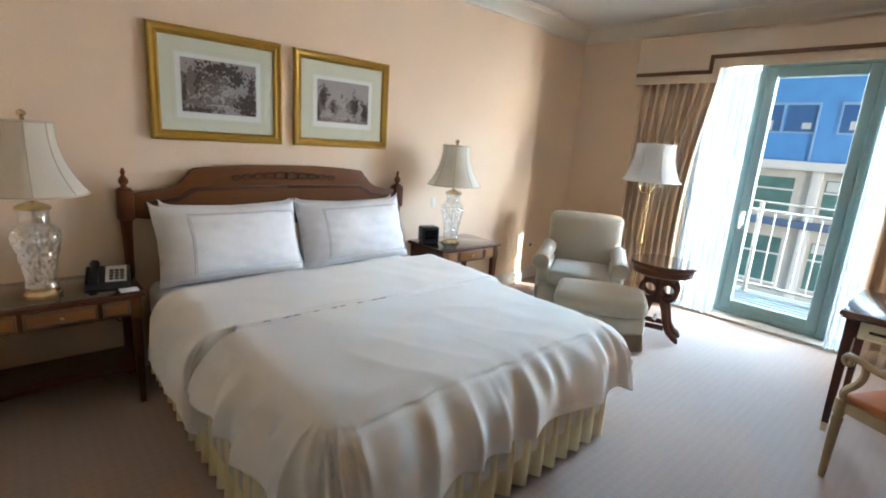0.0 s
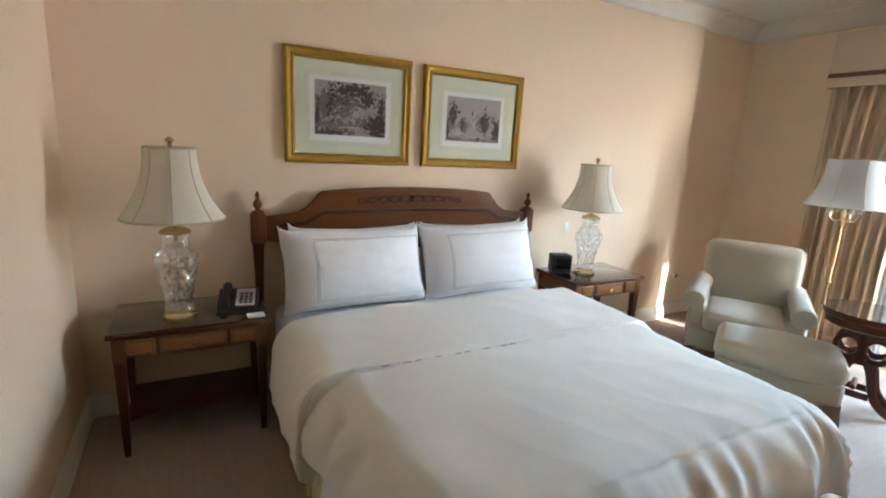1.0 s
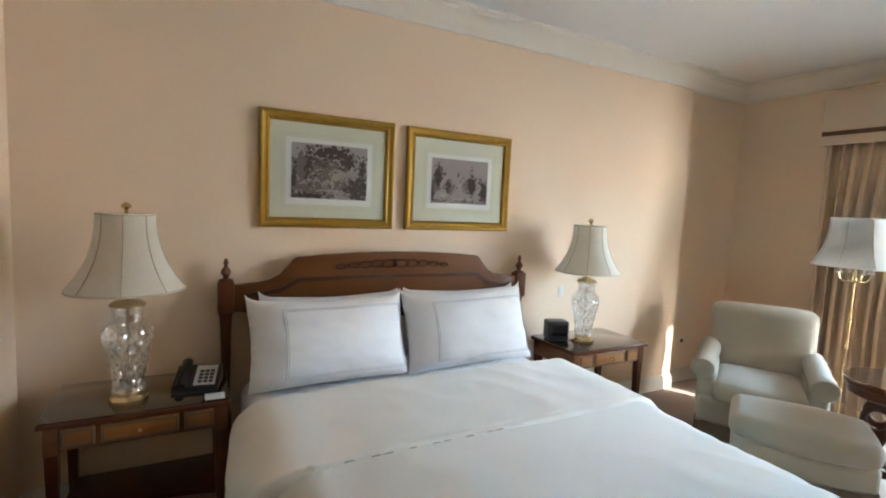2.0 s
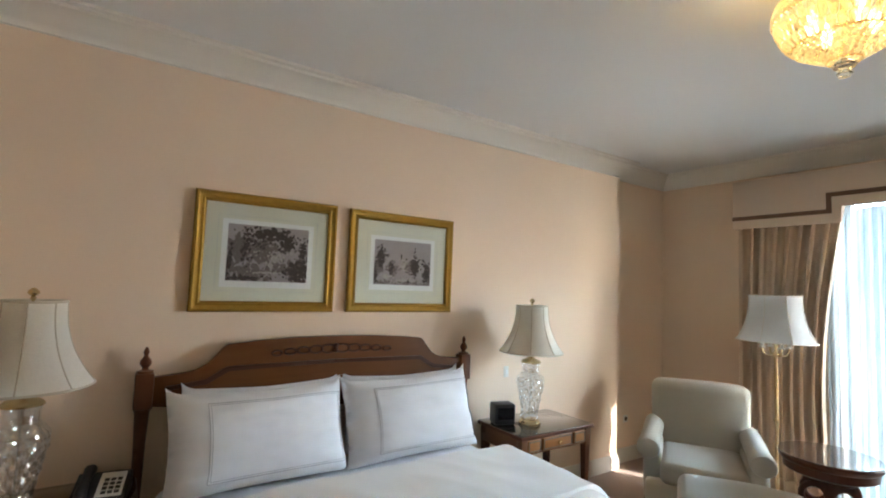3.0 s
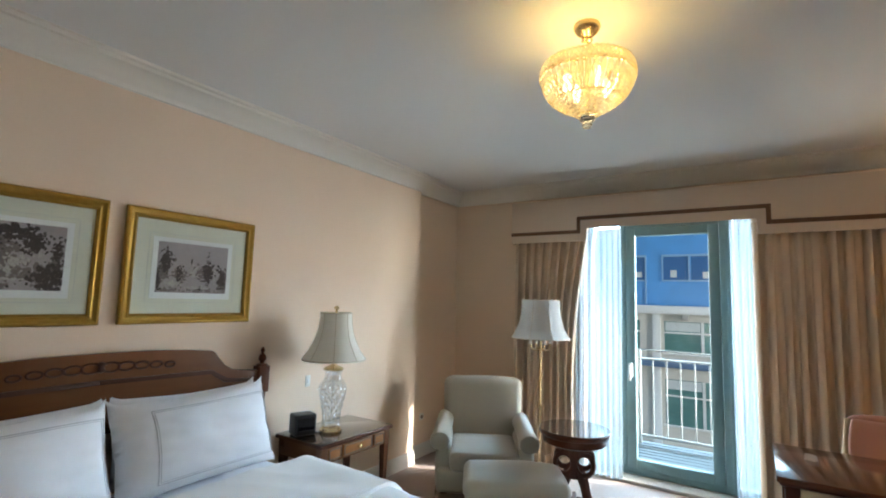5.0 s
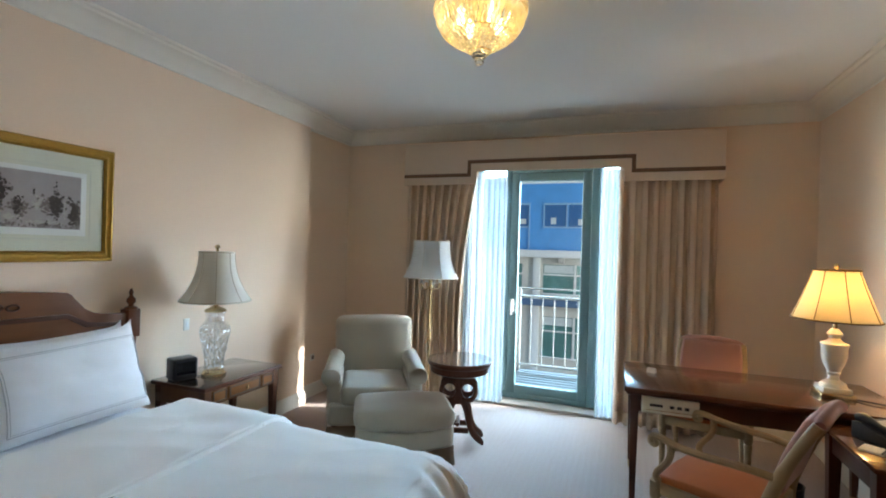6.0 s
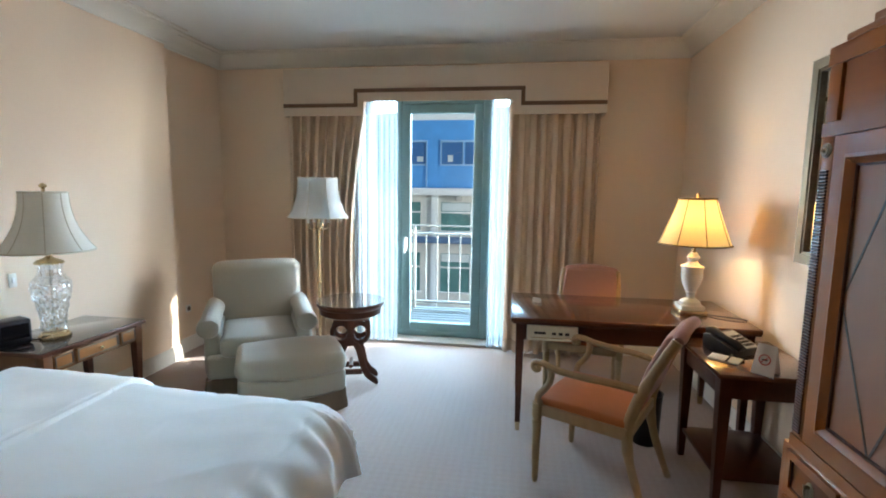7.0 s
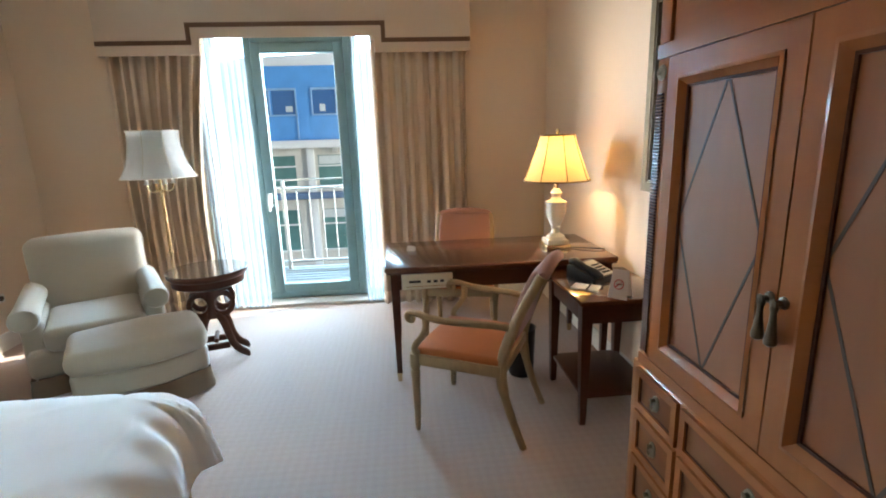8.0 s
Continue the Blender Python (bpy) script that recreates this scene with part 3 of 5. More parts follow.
for k in range(9):
    x = BX - 0.66 + k * 0.082 + 0.02 * math.sin(k * 2.1)
    part("button_gap", tube(bmesh.new(), bez((x, -1.288, BTOP + 0.078), (x + 0.012, -1.291, BTOP + 0.082), (x + 0.03, -1.291, BTOP + 0.082), (x + 0.042, -1.288, BTOP + 0.078), 6), [0.0008, 0.002, 0.0026, 0.0026, 0.0026, 0.002, 0.0008], 6), SLIT, flap, "grey strip coloured as the shade in a gap between buttons")


def pillow(name, w, h, t, m, label, piped=True, seed=1):
    """A plump pillow standing on its long edge, with flange corners and an embroidered border line."""
    root = thing(name, label, "pillow", m, "pillows on the bed")
    bm = bmesh.new()
    n = 28
    def at(u, v, side):
        e = (1 - abs(u) ** 2.6) * (1 - abs(v) ** 2.6)
        pinch = 1 - 0.05 * (1 - abs(u) ** 2) * abs(v) ** 3
        x = u * w / 2 * (1 - 0.05 * (1 - v * v))
        z = h / 2 + v * h / 2 * pinch * (1 - 0.05 * (1 - abs(u)) * (v > 0))
        y = side * t / 2 * e ** 0.5 + 0.014 * noise.noise((u * 2.3, v * 2.3, seed + side)) + 0.006 * noise.noise((u * 7, v * 5, seed + side))
        if abs(u) > 0.9 and v > 0.8:
            z += 0.03 * (abs(u) - 0.9) * 10
        return Vector((x, y, z))
    for side in (-1, 1):
        g = [[bm.verts.new(at(-1 + 2 * i / n, -1 + 2 * j / n, side)) for i in range(n + 1)] for j in range(n + 1)]
        for j in range(n):
            for i in range(n):
                bm.faces.new((g[j][i], g[j][i + 1], g[j + 1][i + 1], g[j + 1][i]))
    bmesh.ops.remove_doubles(bm, verts=bm.verts[:], dist=0.002)
    part("pillowcase", bm, PILLOW, root, smooth=180)
    if piped:
        for k, rad in ((0.0, 0.0022), (0.025, 0.0014)):
            a0, a1, b0, b1 = -0.62 + k, 0.95 - k, -0.80 + k * 1.6, 0.72 - k * 1.6
            ring = [(a0 + (a1 - a0) * i / 24, b0) for i in range(24)] + [(a1, b0 + (b1 - b0) * i / 14) for i in range(14)] + [(a1 - (a1 - a0) * i / 24, b1) for i in range(24)] + [(a0, b1 - (b1 - b0) * i / 14) for i in range(15)]
            part("border_line", tube(bmesh.new(), [at(u, v, -1) + Vector((0, -0.001, 0)) for u, v in ring], rad, 6, False), PIPING, root, "grey embroidered border line")
    return root


PZ = BTOP + 0.02
pillow("pillow", 0.84, 0.445, 0.18, pose(-0.32, -0.20, PZ, -15, 0, 1), "plain white pillow leaning on the headboard", False, 11)
pillow("pillow", 0.84, 0.445, 0.18, pose(0.53, -0.20, PZ, -15, 0, -2), "plain white pillow leaning on the headboard", False, 12)
pillow("pillow", 0.87, 0.47, 0.25, pose(-0.385, -0.40, PZ, -20, 0, 1), "white pillow with a grey embroidered border, leaning on another", True, 13)
pillow("pillow", 0.85, 0.47, 0.25, pose(0.48, -0.40, PZ, -20, -2, -3), "white pillow with a grey embroidered border, leaning on another", True, 14)

# ---- bedside tables ----
def taper_leg(bm, x, y, z0, z1, w1, w0):
    """A square leg, thinner at the foot."""
    q = []
    for z, w in ((z0, w0), (z0 + 0.05, w0 * 1.15), (z1, w1)):
        q.append([bm.verts.new((x + sx * w / 2, y + sy * w / 2, z)) for sx, sy in ((-1, -1), (1, -1), (1, 1), (-1, 1))])
    for p, r in zip(q, q[1:]):
        for i in range(4):
            bm.faces.new((p[i], p[(i + 1) % 4], r[(i + 1) % 4], r[i]))
    bm.faces.new(list(reversed(q[0]))), bm.faces.new(q[-1])
    return bm


def bedside_table(m, label):
    """A table with one long and two short drawer fronts, a glass-topped surface and a low shelf. Local: x along the front, -y front."""
    w, d, h = 0.72, 0.47, 0.65
    t = thing("bedside_table", label, "bedside table", m, "bedside tables")
    part("tabletop", B(-w / 2, w / 2, -d, 0, h - 0.028, h - 0.006, 0.005), MAHOG, t)
    part("glass_top", B(-w / 2 + 0.004, w / 2 - 0.004, -d + 0.004, -0.004, h - 0.006, h, 0.002), TOPGLASS, t, "plate glass cover")
    bm = B(-w / 2 + 0.02, w / 2 - 0.02, -d + 0.03, -0.02, h - 0.138, h - 0.028, 0.003)
    part("apron", bm, APRON, t)
    for x0, x1 in ((-0.285, -0.165), (-0.145, 0.145), (0.165, 0.285)):
        dr = part("drawer_front", B(x0, x1, -d + 0.016, -d + 0.03, h - 0.122, h - 0.042, 0.003), INLAY, t)
        part("stringing", pane_xz(bmesh.new(), x0 + 0.006, x1 - 0.006, h - 0.116, h - 0.048, 0.006, -d + 0.0125, -d + 0.017), EBONY, dr)
    part("pull", lathe_y(bmesh.new(), [(0.004, 0), (0.005, 0.008), (0.012, 0.014), (0.011, 0.022), (0.0, 0.026)], (0, -d + 0.016, h - 0.082)), BRASS, t, "small brass knob")
    for sx in (-1, 1):
        for y in (-d + 0.045, -0.045):
            part("leg", taper_leg(bmesh.new(), sx * (w / 2 - 0.045), y, 0, h - 0.03, 0.052, 0.026), MAHOGZ, t)
            if y < -0.2:
                part("corner_mount", B(sx * (w / 2 - 0.045) - 0.027, sx * (w / 2 - 0.045) + 0.027, y - 0.027, y + 0.027, h - 0.15, h - 0.03, 0.004), APRON, t)
    edge = [(-w / 2 + 0.05 + (w - 0.1) * i / 16, -d + 0.05 + 0.055 * math.sin(math.pi * i / 16) ** 0.7) for i in range(17)]
    bm = bmesh.new()
    prism(bm, [(x, y) for x, y in edge] + [(w / 2 - 0.05, -0.05), (-w / 2 + 0.05, -0.05)], 0.172, 0.194, 0.003)
    bmesh.ops.transform(bm, matrix=Matrix(((1, 0, 0, 0), (0, 0, 1, 0), (0, 1, 0, 0), (0, 0, 0, 1))), verts=bm.verts[:])
    bmesh.ops.recalc_face_normals(bm, faces=bm.faces[:])
    part("shelf", bm, MAHOG, t, "low shelf with a hollowed front edge")
    return t


def pane_xz(bm, x0, x1, z0, z1, w, y0, y1):
    box(bm, x0, x0 + w, y0, y1, z0, z1), box(bm, x1 - w, x1, y0, y1, z0, z1)
    box(bm, x0 + w, x1 - w, y0, y1, z0, z0 + w), box(bm, x0 + w, x1 - w, y0, y1, z1 - w, z1)
    return bm


def lathe_y(bm, profile, at, n=14, way=1):
    """Turned along -y, or +y where way is -1."""
    lathe(bm, profile, n)
    bmesh.ops.transform(bm, matrix=Matrix.Translation(at) @ Matrix.Rotation(radians(90 * way), 4, "X"), verts=bm.verts[:])
    return bm


bedside_table(pose(-1.26, -0.03, 0), "mahogany bedside table with inlaid drawers, under a black telephone")
bedside_table(pose(1.57, -0.03, 0), "mahogany bedside table with inlaid drawers, holding a black clock")


def shade_parts(t, z0, z1, r0, r1, panels, lit_mat=SHADE, trim=SHADE_BAND, flare=2.3):
    """A bell shade with ribs and braid."""
    prof = []
    for i in range(11):
        v = i / 10
        prof.append((r1 + (r0 - r1) * ((1 - v) ** flare), z0 + (z1 - z0) * v))
    bm = bmesh.new()
    n = panels * 4
    rings = []
    for r, z in prof:
        ring = []
        for i in range(n):
            a = 2 * math.pi * i / n
            s = 1 + 0.018 * abs(math.cos(panels * a / 2)) ** 2
            ring.append(bm.verts.new((r * s * math.cos(a), r * s * math.sin(a), z)))
        rings.append(ring)
    for p, q in zip(rings, rings[1:]):
        for i in range(n):
            bm.faces.new((p[i], p[(i + 1) % n], q[(i + 1) % n], q[i]))
    sh = part("shade", bm, lit_mat, t, "cream bell-shaped cloth shade")
    for k in range(panels):
        a = 2 * math.pi * k / panels
        part("rib", tube(bmesh.new(), [(r * 1.02 * math.cos(a), r * 1.02 * math.sin(a), z) for r, z in prof], 0.003, 5), trim, sh)
    for r, z in (prof[0], prof[-1]):
        part("braid", tube(bmesh.new(), [(r * 1.012 * math.cos(2 * math.pi * i / 40), r * 1.012 * math.sin(2 * math.pi * i / 40), z) for i in range(41)], 0.005, 6, False), trim, sh)
    return sh


LCRYS = bpy.data.materials.new("clear_cut_crystal")
LCRYS.use_nodes = True
nt = LCRYS.node_tree
nt.nodes.remove(nt.nodes["Principled BSDF"])
gl, tr, xm = nt.nodes.new("ShaderNodeBsdfGlossy"), nt.nodes.new("ShaderNodeBsdfTransparent"), nt.nodes.new("ShaderNodeMixShader")
gl.inputs["Roughness"].default_value = 0.06
gl.inputs["Color"].default_value, tr.inputs["Color"].default_value = (0.98, 0.99, 1.0, 1), (0.93, 0.95, 0.96, 1)
xm.inputs["Fac"].default_value = 0.3
nt.links.new(tr.outputs[0], xm.inputs[1]), nt.links.new(gl.outputs[0], xm.inputs[2])
nt.links.new(xm.outputs[0], nt.nodes["Material Output"].inputs["Surface"])


def crystal_lamp(m, label):
    t = thing("table_lamp", label, "table lamp", m, "crystal lamps beside the bed")
    base = []
    bm = lathe(bmesh.new(), [(0.075, 0), (0.078, 0.008), (0.078, 0.022), (0.07, 0.028), (0.066, 0.04), (0.05, 0.046)], 8)
    part("base", bm, BRASS, t, "stepped brass base")
    prof = [(0.06, 0.046), (0.07, 0.06), (0.066, 0.075), (0.068, 0.11), (0.078, 0.16), (0.09, 0.22), (0.102, 0.27), (0.107, 0.30), (0.104, 0.325), (0.082, 0.355), (0.062, 0.378), (0.06, 0.41), (0.066, 0.435), (0.066, 0.44)]
    bm = bmesh.new()
    rings, n = [], 60
    fine = []
    for (r0, z0), (r1, z1) in zip(prof, prof[1:]):
        for k in range(3):
            fine.append((r0 + (r1 - r0) * k / 3, z0 + (z1 - z0) * k / 3))
    fine.append(prof[-1])
    for j, (r, z) in enumerate(fine):
        ring = []
        for i in range(n):
            a = 2 * math.pi * i / n
            cut = 0.012 * abs(math.sin(6 * a + z * 45)) + 0.006 * abs(math.sin(6 * a - z * 60)) if 0.08 < z < 0.33 else 0.0
            ring.append(bm.verts.new(((r - cut) * math.cos(a), (r - cut) * math.sin(a), z)))
        rings.append(ring)
    for p, q in zip(rings, rings[1:]):
        for i in range(n):
            bm.faces.new((p[i], p[(i + 1) % n], q[(i + 1) % n], q[i]))
    body = part("crystal_body", bm, LCRYS, t, "cut crystal vase body", 8)
    body.visible_shadow = False
    part("rod", lathe(bmesh.new(), [(0.003, 0.05), (0.003, 0.86)], 8), PEWTER, t)
    part("cap", lathe(bmesh.new(), [(0.07, 0.44), (0.072, 0.446), (0.06, 0.458), (0.03, 0.47), (0.015, 0.48), (0.012, 0.52)], 20), BRASS, t, "brass cap")
    shade_parts(t, 0.515, 0.845, 0.222, 0.11, 8, SHADE, mat("cream_piping", (0.66, 0.58, 0.44), 0.8, bump=0))
    part("finial", lathe(bmesh.new(), [(0.006, 0.845), (0.01, 0.858), (0.007, 0.864), (0.02, 0.876), (0.018, 0.886), (0.006, 0.896), (0.0, 0.898)], 12), BRASS, t, "brass finial")
    return t


crystal_lamp(pose(-1.315, -0.36, 0.65), "cut crystal table lamp with a cream bell shade, unlit")
crystal_lamp(pose(1.46, -0.31, 0.65), "cut crystal table lamp with a cream shade, beside a clock")

# ---- pictures ----
ENGRAVED = mat("engraving_dark_ink", (0.042, 0.033, 0.03), 0.9, grain=90, vary=0.35, second=(0.13, 0.102, 0.092), bump=0)
ENGRAVEM = mat("engraving_mid_ink", (0.13, 0.102, 0.095), 0.9, grain=90, vary=0.3, second=(0.27, 0.22, 0.205), bump=0)
ENGRAVEL = mat("engraving_pale_ink", (0.6, 0.54, 0.49), 0.9, grain=120, vary=0.2, bump=0)
SKYTONE = mat("engraving_sky_tone", (0.46, 0.4, 0.4), 0.9, grain=14, vary=0.25, second=(0.33, 0.28, 0.28), bump=0)
# clumps of an engraving: across, up, spread across, spread up, how many, size
WOODED = {"mid": [(-0.75, 0.1, 0.25, 0.5, 40, 0.16), (-0.2, 0.1, 0.35, 0.4, 40, 0.16), (0.4, -0.5, 0.5, 0.3, 30, 0.15), (-0.5, -0.7, 0.45, 0.25, 30, 0.15), (0.85, -0.3, 0.15, 0.5, 20, 0.13)],
          "dark": [(-0.95, -0.5, 0.06, 0.5, 26, 0.1), (0.02, 0.72, 0.4, 0.22, 60, 0.12), (0.42, 0.4, 0.2, 0.25, 40, 0.1), (-0.55, 0.3, 0.1, 0.6, 30, 0.09), (0.72, -0.6, 0.26, 0.38, 70, 0.12), (0.85, 0.15, 0.1, 0.45, 30, 0.08), (-0.6, -0.9, 0.4, 0.08, 30, 0.09), (-0.25, 0.3, 0.2, 0.2, 16, 0.07)],
          "pale": [(0.15, -0.12, 0.2, 0.18, 16, 0.08), (0.05, -0.42, 0.06, 0.12, 6, 0.07), (-0.1, -0.68, 0.4, 0.03, 14, 0.06), (-0.35, 0.1, 0.2, 0.2, 8, 0.05), (0.55, 0.1, 0.08, 0.1, 5, 0.05)]}
PARKED = {"mid": [(-0.8, -0.2, 0.2, 0.4, 30, 0.13), (-0.35, -0.35, 0.15, 0.3, 20, 0.11), (0.2, -0.2, 0.2, 0.25, 20, 0.1), (0.9, -0.4, 0.1, 0.35, 20, 0.12), (0.0, -0.9, 0.9, 0.08, 24, 0.1)],
          "dark": [(-0.78, 0.2, 0.14, 0.4, 40, 0.11), (-0.95, -0.6, 0.06, 0.4, 20, 0.09), (-0.4, -0.3, 0.08, 0.35, 22, 0.08), (0.42, -0.1, 0.12, 0.5, 44, 0.1), (0.85, -0.4, 0.13, 0.4, 40, 0.11), (-0.08, 0.28, 0.015, 0.1, 8, 0.05), (0.2, -0.82, 0.03, 0.1, 6, 0.06)],
          "pale": [(0.0, -0.15, 0.14, 0.2, 14, 0.07), (-0.55, -0.65, 0.2, 0.12, 12, 0.08), (0.1, -0.78, 0.5, 0.05, 14, 0.07), (0.62, -0.3, 0.02, 0.45, 12, 0.05), (0.26, -0.75, 0.02, 0.1, 5, 0.05)]}


def clumps(spec, pw, ph, y, rnd):
    """Ragged patches of ink lying one above the other on a print."""
    bm = bmesh.new()
    k = 0
    for u, v, su, sv, count, size in spec:
        for _ in range(count * 3):
            cx, cz = (u + su * rnd.gauss(0, 0.55)) * pw, (v + sv * rnd.gauss(0, 0.55)) * ph
            if abs(cx) > pw or abs(cz) > ph:
                continue
            r = size * ph * rnd.uniform(0.2, 0.7)
            pts = []
            for i in range(11):
                a, q = 2 * math.pi * i / 11, r * rnd.uniform(0.5, 1.25)
                pts.append((max(-pw, min(pw, cx + q * math.cos(a))), max(-ph, min(ph, cz + q * math.sin(a)))))
            bm.faces.new([bm.verts.new((a, y - 0.000002 * k, b)) for a, b in pts])
            k += 1
    return bm




def picture(x, z, w, h, seed, label, spec, share):
    t = thing("framed_print", label, "framed picture", pose(x, 0, z), "prints over the bed")
    fw = 0.058
    prof = [(0.0, -0.004), (0.0, -0.024), (0.006, -0.032), (0.016, -0.034), (0.026, -0.026), (0.036, -0.024), (0.045, -0.028), (0.052, -0.022), (0.058, -0.016), (0.058, -0.004)]
    bm = bmesh.new()
    corners = ((-1, -1), (1, -1), (1, 1), (-1, 1))
    rings = [[bm.verts.new((sx * (w / 2 - o), y, sz * (h / 2 - o))) for o, y in prof] for sx, sz in corners]
    for i in range(4):
        p, q = rings[i], rings[(i + 1) % 4]
        for j in range(len(prof) - 1):
            bm.faces.new((p[j], p[j + 1], q[j + 1], q[j]))
    part("frame", bm, GOLD, t, "moulded gilt wooden frame", 30)
    mount = part("mount", B(-w / 2 + 0.04, w / 2 - 0.04, -0.012, -0.004, -h / 2 + 0.04, h / 2 - 0.04), MATB, t, "cream card mount")
    pw, ph = w * share[0], h * share[1]
    part("plate_border", B(-pw - 0.03, pw + 0.03, -0.0135, -0.012, -ph - 0.036, ph + 0.026), PAPER, mount)
    part("rule_line", pane_xz(bmesh.new(), -pw - 0.052, pw + 0.052, -ph - 0.058, ph + 0.048, 0.0015, -0.0128, -0.012), PIPING, mount)
    sheet = part("print", B(-pw, pw, -0.0148, -0.0135, -ph, ph), SKYTONE, t, "faded grey landscape engraving")
    rnd = random.Random(int(seed * 10))
    for tone, ink, y in (("mid", ENGRAVEM, -0.0150), ("dark", ENGRAVED, -0.0156), ("pale", ENGRAVEL, -0.0165)):
        tagged(part("engraved_" + tone + "_tone", clumps(spec[tone], pw, ph, y, rnd), ink, sheet, "", 0), kind="stuff")
    g = part("glazing", B(-w / 2 + 0.055, w / 2 - 0.055, -0.0185, -0.0175, -h / 2 + 0.055, h / 2 - 0.055), GLASS, t)
    g.visible_shadow = False
    return t


picture(-0.338, 1.758, 0.793, 0.655, 1.3, "gilt-framed grey landscape print with dense trees, on the wall", WOODED, (0.282, 0.24))
picture(0.542, 1.756, 0.793, 0.652, 7.7, "gilt-framed grey landscape print of a house among trees", PARKED, (0.272, 0.225))

# ---- desk wall ----
desk = thing("writing_desk", "polished mahogany writing desk standing against the wall", "desk")
DX0, DX1, DY0, DY1, DH = 2.05, 2.80, -4.38, -2.935, 0.76
part("desktop", B(DX0, DX1, DY0, DY1, DH - 0.03, DH, 0.006), wood("desk_top", (0.16, 0.058, 0.026), (0.075, 0.024, 0.011), 0.16, 1, 0.8), desk)
part("edge_moulding", B(DX0 + 0.012, DX1 - 0.012, DY0, DY1 - 0.012, DH - 0.045, DH - 0.03, 0.004), MAHOGY, desk)
bm = B(DX0 + 0.045, DX0 + 0.065, DY0 + 0.06, DY1 - 0.08, DH - 0.15, DH - 0.045)
box(bm, DX1 - 0.065, DX1 - 0.045, DY0 + 0.06, DY1 - 0.08, DH - 0.15, DH - 0.045)
box(bm, DX0 + 0.08, DX1 - 0.08, DY1 - 0.065, DY1 - 0.045, DH - 0.15, DH - 0.045)
part("apron", bm, MAHOGY, desk)
for x in (DX0 + 0.06, DX1 - 0.06):
    for y in (DY1 - 0.06, DY0 + 0.05):
        leg = part("leg", taper_leg(bmesh.new(), x, y, 0.06, DH - 0.045, 0.052, 0.03), MAHOGZ, desk)
        part("sabot", taper_leg(bmesh.new(), x, y, 0.0, 0.06, 0.036, 0.026), BRASS, leg, "brass foot cap")

hub = thing("connection_box", "cream plastic connection box fixed under the desk edge", "connection box")
part("case", B(DX0 + 0.01, DX0 + 0.16, -3.345, -3.035, DH - 0.142, DH - 0.046, 0.005), PLASTIC, hub)
part("port", B(DX0 + 0.006, DX0 + 0.012, -3.15, -3.08, DH - 0.10, DH - 0.085), BLACKP, hub)
for y in (-3.20, -3.24, -3.28):
    part("port", B(DX0 + 0.006, DX0 + 0.012, y - 0.012, y + 0.012, DH - 0.102, DH - 0.086), BLACKP, hub)
part("caption", B(DX0 + 0.008, DX0 + 0.011, -3.31, -3.06, DH - 0.124, DH - 0.121), BRASS, hub)

side = thing("side_table", "small mahogany side table with a low shelf, beside the desk", "side table")
TX0, TX1, TY0, TY1, TH = 1.44, 2.03, -4.40, -3.91, 0.70
part("tabletop", B(TX0, TX1, TY0, TY1, TH - 0.024, TH, 0.005), wood("side_table_top", (0.17, 0.065, 0.03), (0.08, 0.026, 0.012), 0.16, 0, 0.8), side)
part("apron", B(TX0 + 0.03, TX1 - 0.03, TY0 + 0.03, TY1 - 0.03, TH - 0.13, TH - 0.024, 0.004), MAHOG, side)
for x in (TX0 + 0.05, TX1 - 0.05):
    for y in (TY1 - 0.045, TY0 + 0.045):
        part("leg", taper_leg(bmesh.new(), x, y, 0, TH - 0.024, 0.06, 0.03), MAHOGZ, side)
part("shelf", B(TX0 + 0.04, TX1 - 0.04, TY0 + 0.04, TY1 - 0.04, 0.15, 0.172, 0.004), MAHOG, side)

# ---- desk lamp ----
dl = thing("desk_lamp", "lit alabaster urn lamp with a cream pleated shade on the desk", "table lamp", pose(2.40, -4.09, DH))
part("base", B(-0.085, 0.085, -0.085, 0.085, 0, 0.028, 0.004), BRASS, dl, "square brass plinth")
part("plinth", B(-0.072, 0.072, -0.072, 0.072, 0.028, 0.06, 0.006), ALAB, dl)
part("urn", lathe(bmesh.new(), [(0.066, 0.06), (0.062, 0.08), (0.03, 0.10), (0.024, 0.125), (0.034, 0.14), (0.03, 0.15), (0.052, 0.19), (0.066, 0.24), (0.064, 0.29), (0.07, 0.30), (0.07, 0.312), (0.04, 0.325), (0.026, 0.345), (0.04, 0.37), (0.03, 0.385), (0.02, 0.40)], 28), ALAB, dl, "white alabaster urn")
part("stem", lathe(bmesh.new(), [(0.012, 0.40), (0.012, 0.47)], 12), BRASS, dl)
LITSHADE = cloth_through("lit_cream_shade", (0.76, 0.6, 0.34), 0.0, 0.3)
shade_parts(dl, 0.455, 0.745, 0.212, 0.112, 8, LITSHADE, mat("brown_shade_trim", (0.2, 0.12, 0.045), 0.8), 1.12)
part("bulb", lathe(bmesh.new(), [(0.0, 0.47), (0.016, 0.475), (0.03, 0.52), (0.026, 0.55), (0.0, 0.565)], 12), glow("warm_bulb", (1.0, 0.72, 0.36), 5), dl, "glowing bulb")
part("finial", lathe(bmesh.new(), [(0.005, 0.56), (0.005, 0.75), (0.014, 0.765), (0.012, 0.775), (0.0, 0.79)], 10), BRASS, dl)
lamp("desk_lamp_light", "POINT", (2.40, -4.09, DH + 0.60), 4.2, (1.0, 0.62, 0.22), 0.03)

# ---- armoire ----
arm = thing("armoire", "large cherry armoire with diamond-inlaid doors over small drawers", "armoire")
AX0, AX1, AYF = -0.40, 0.66, -3.80
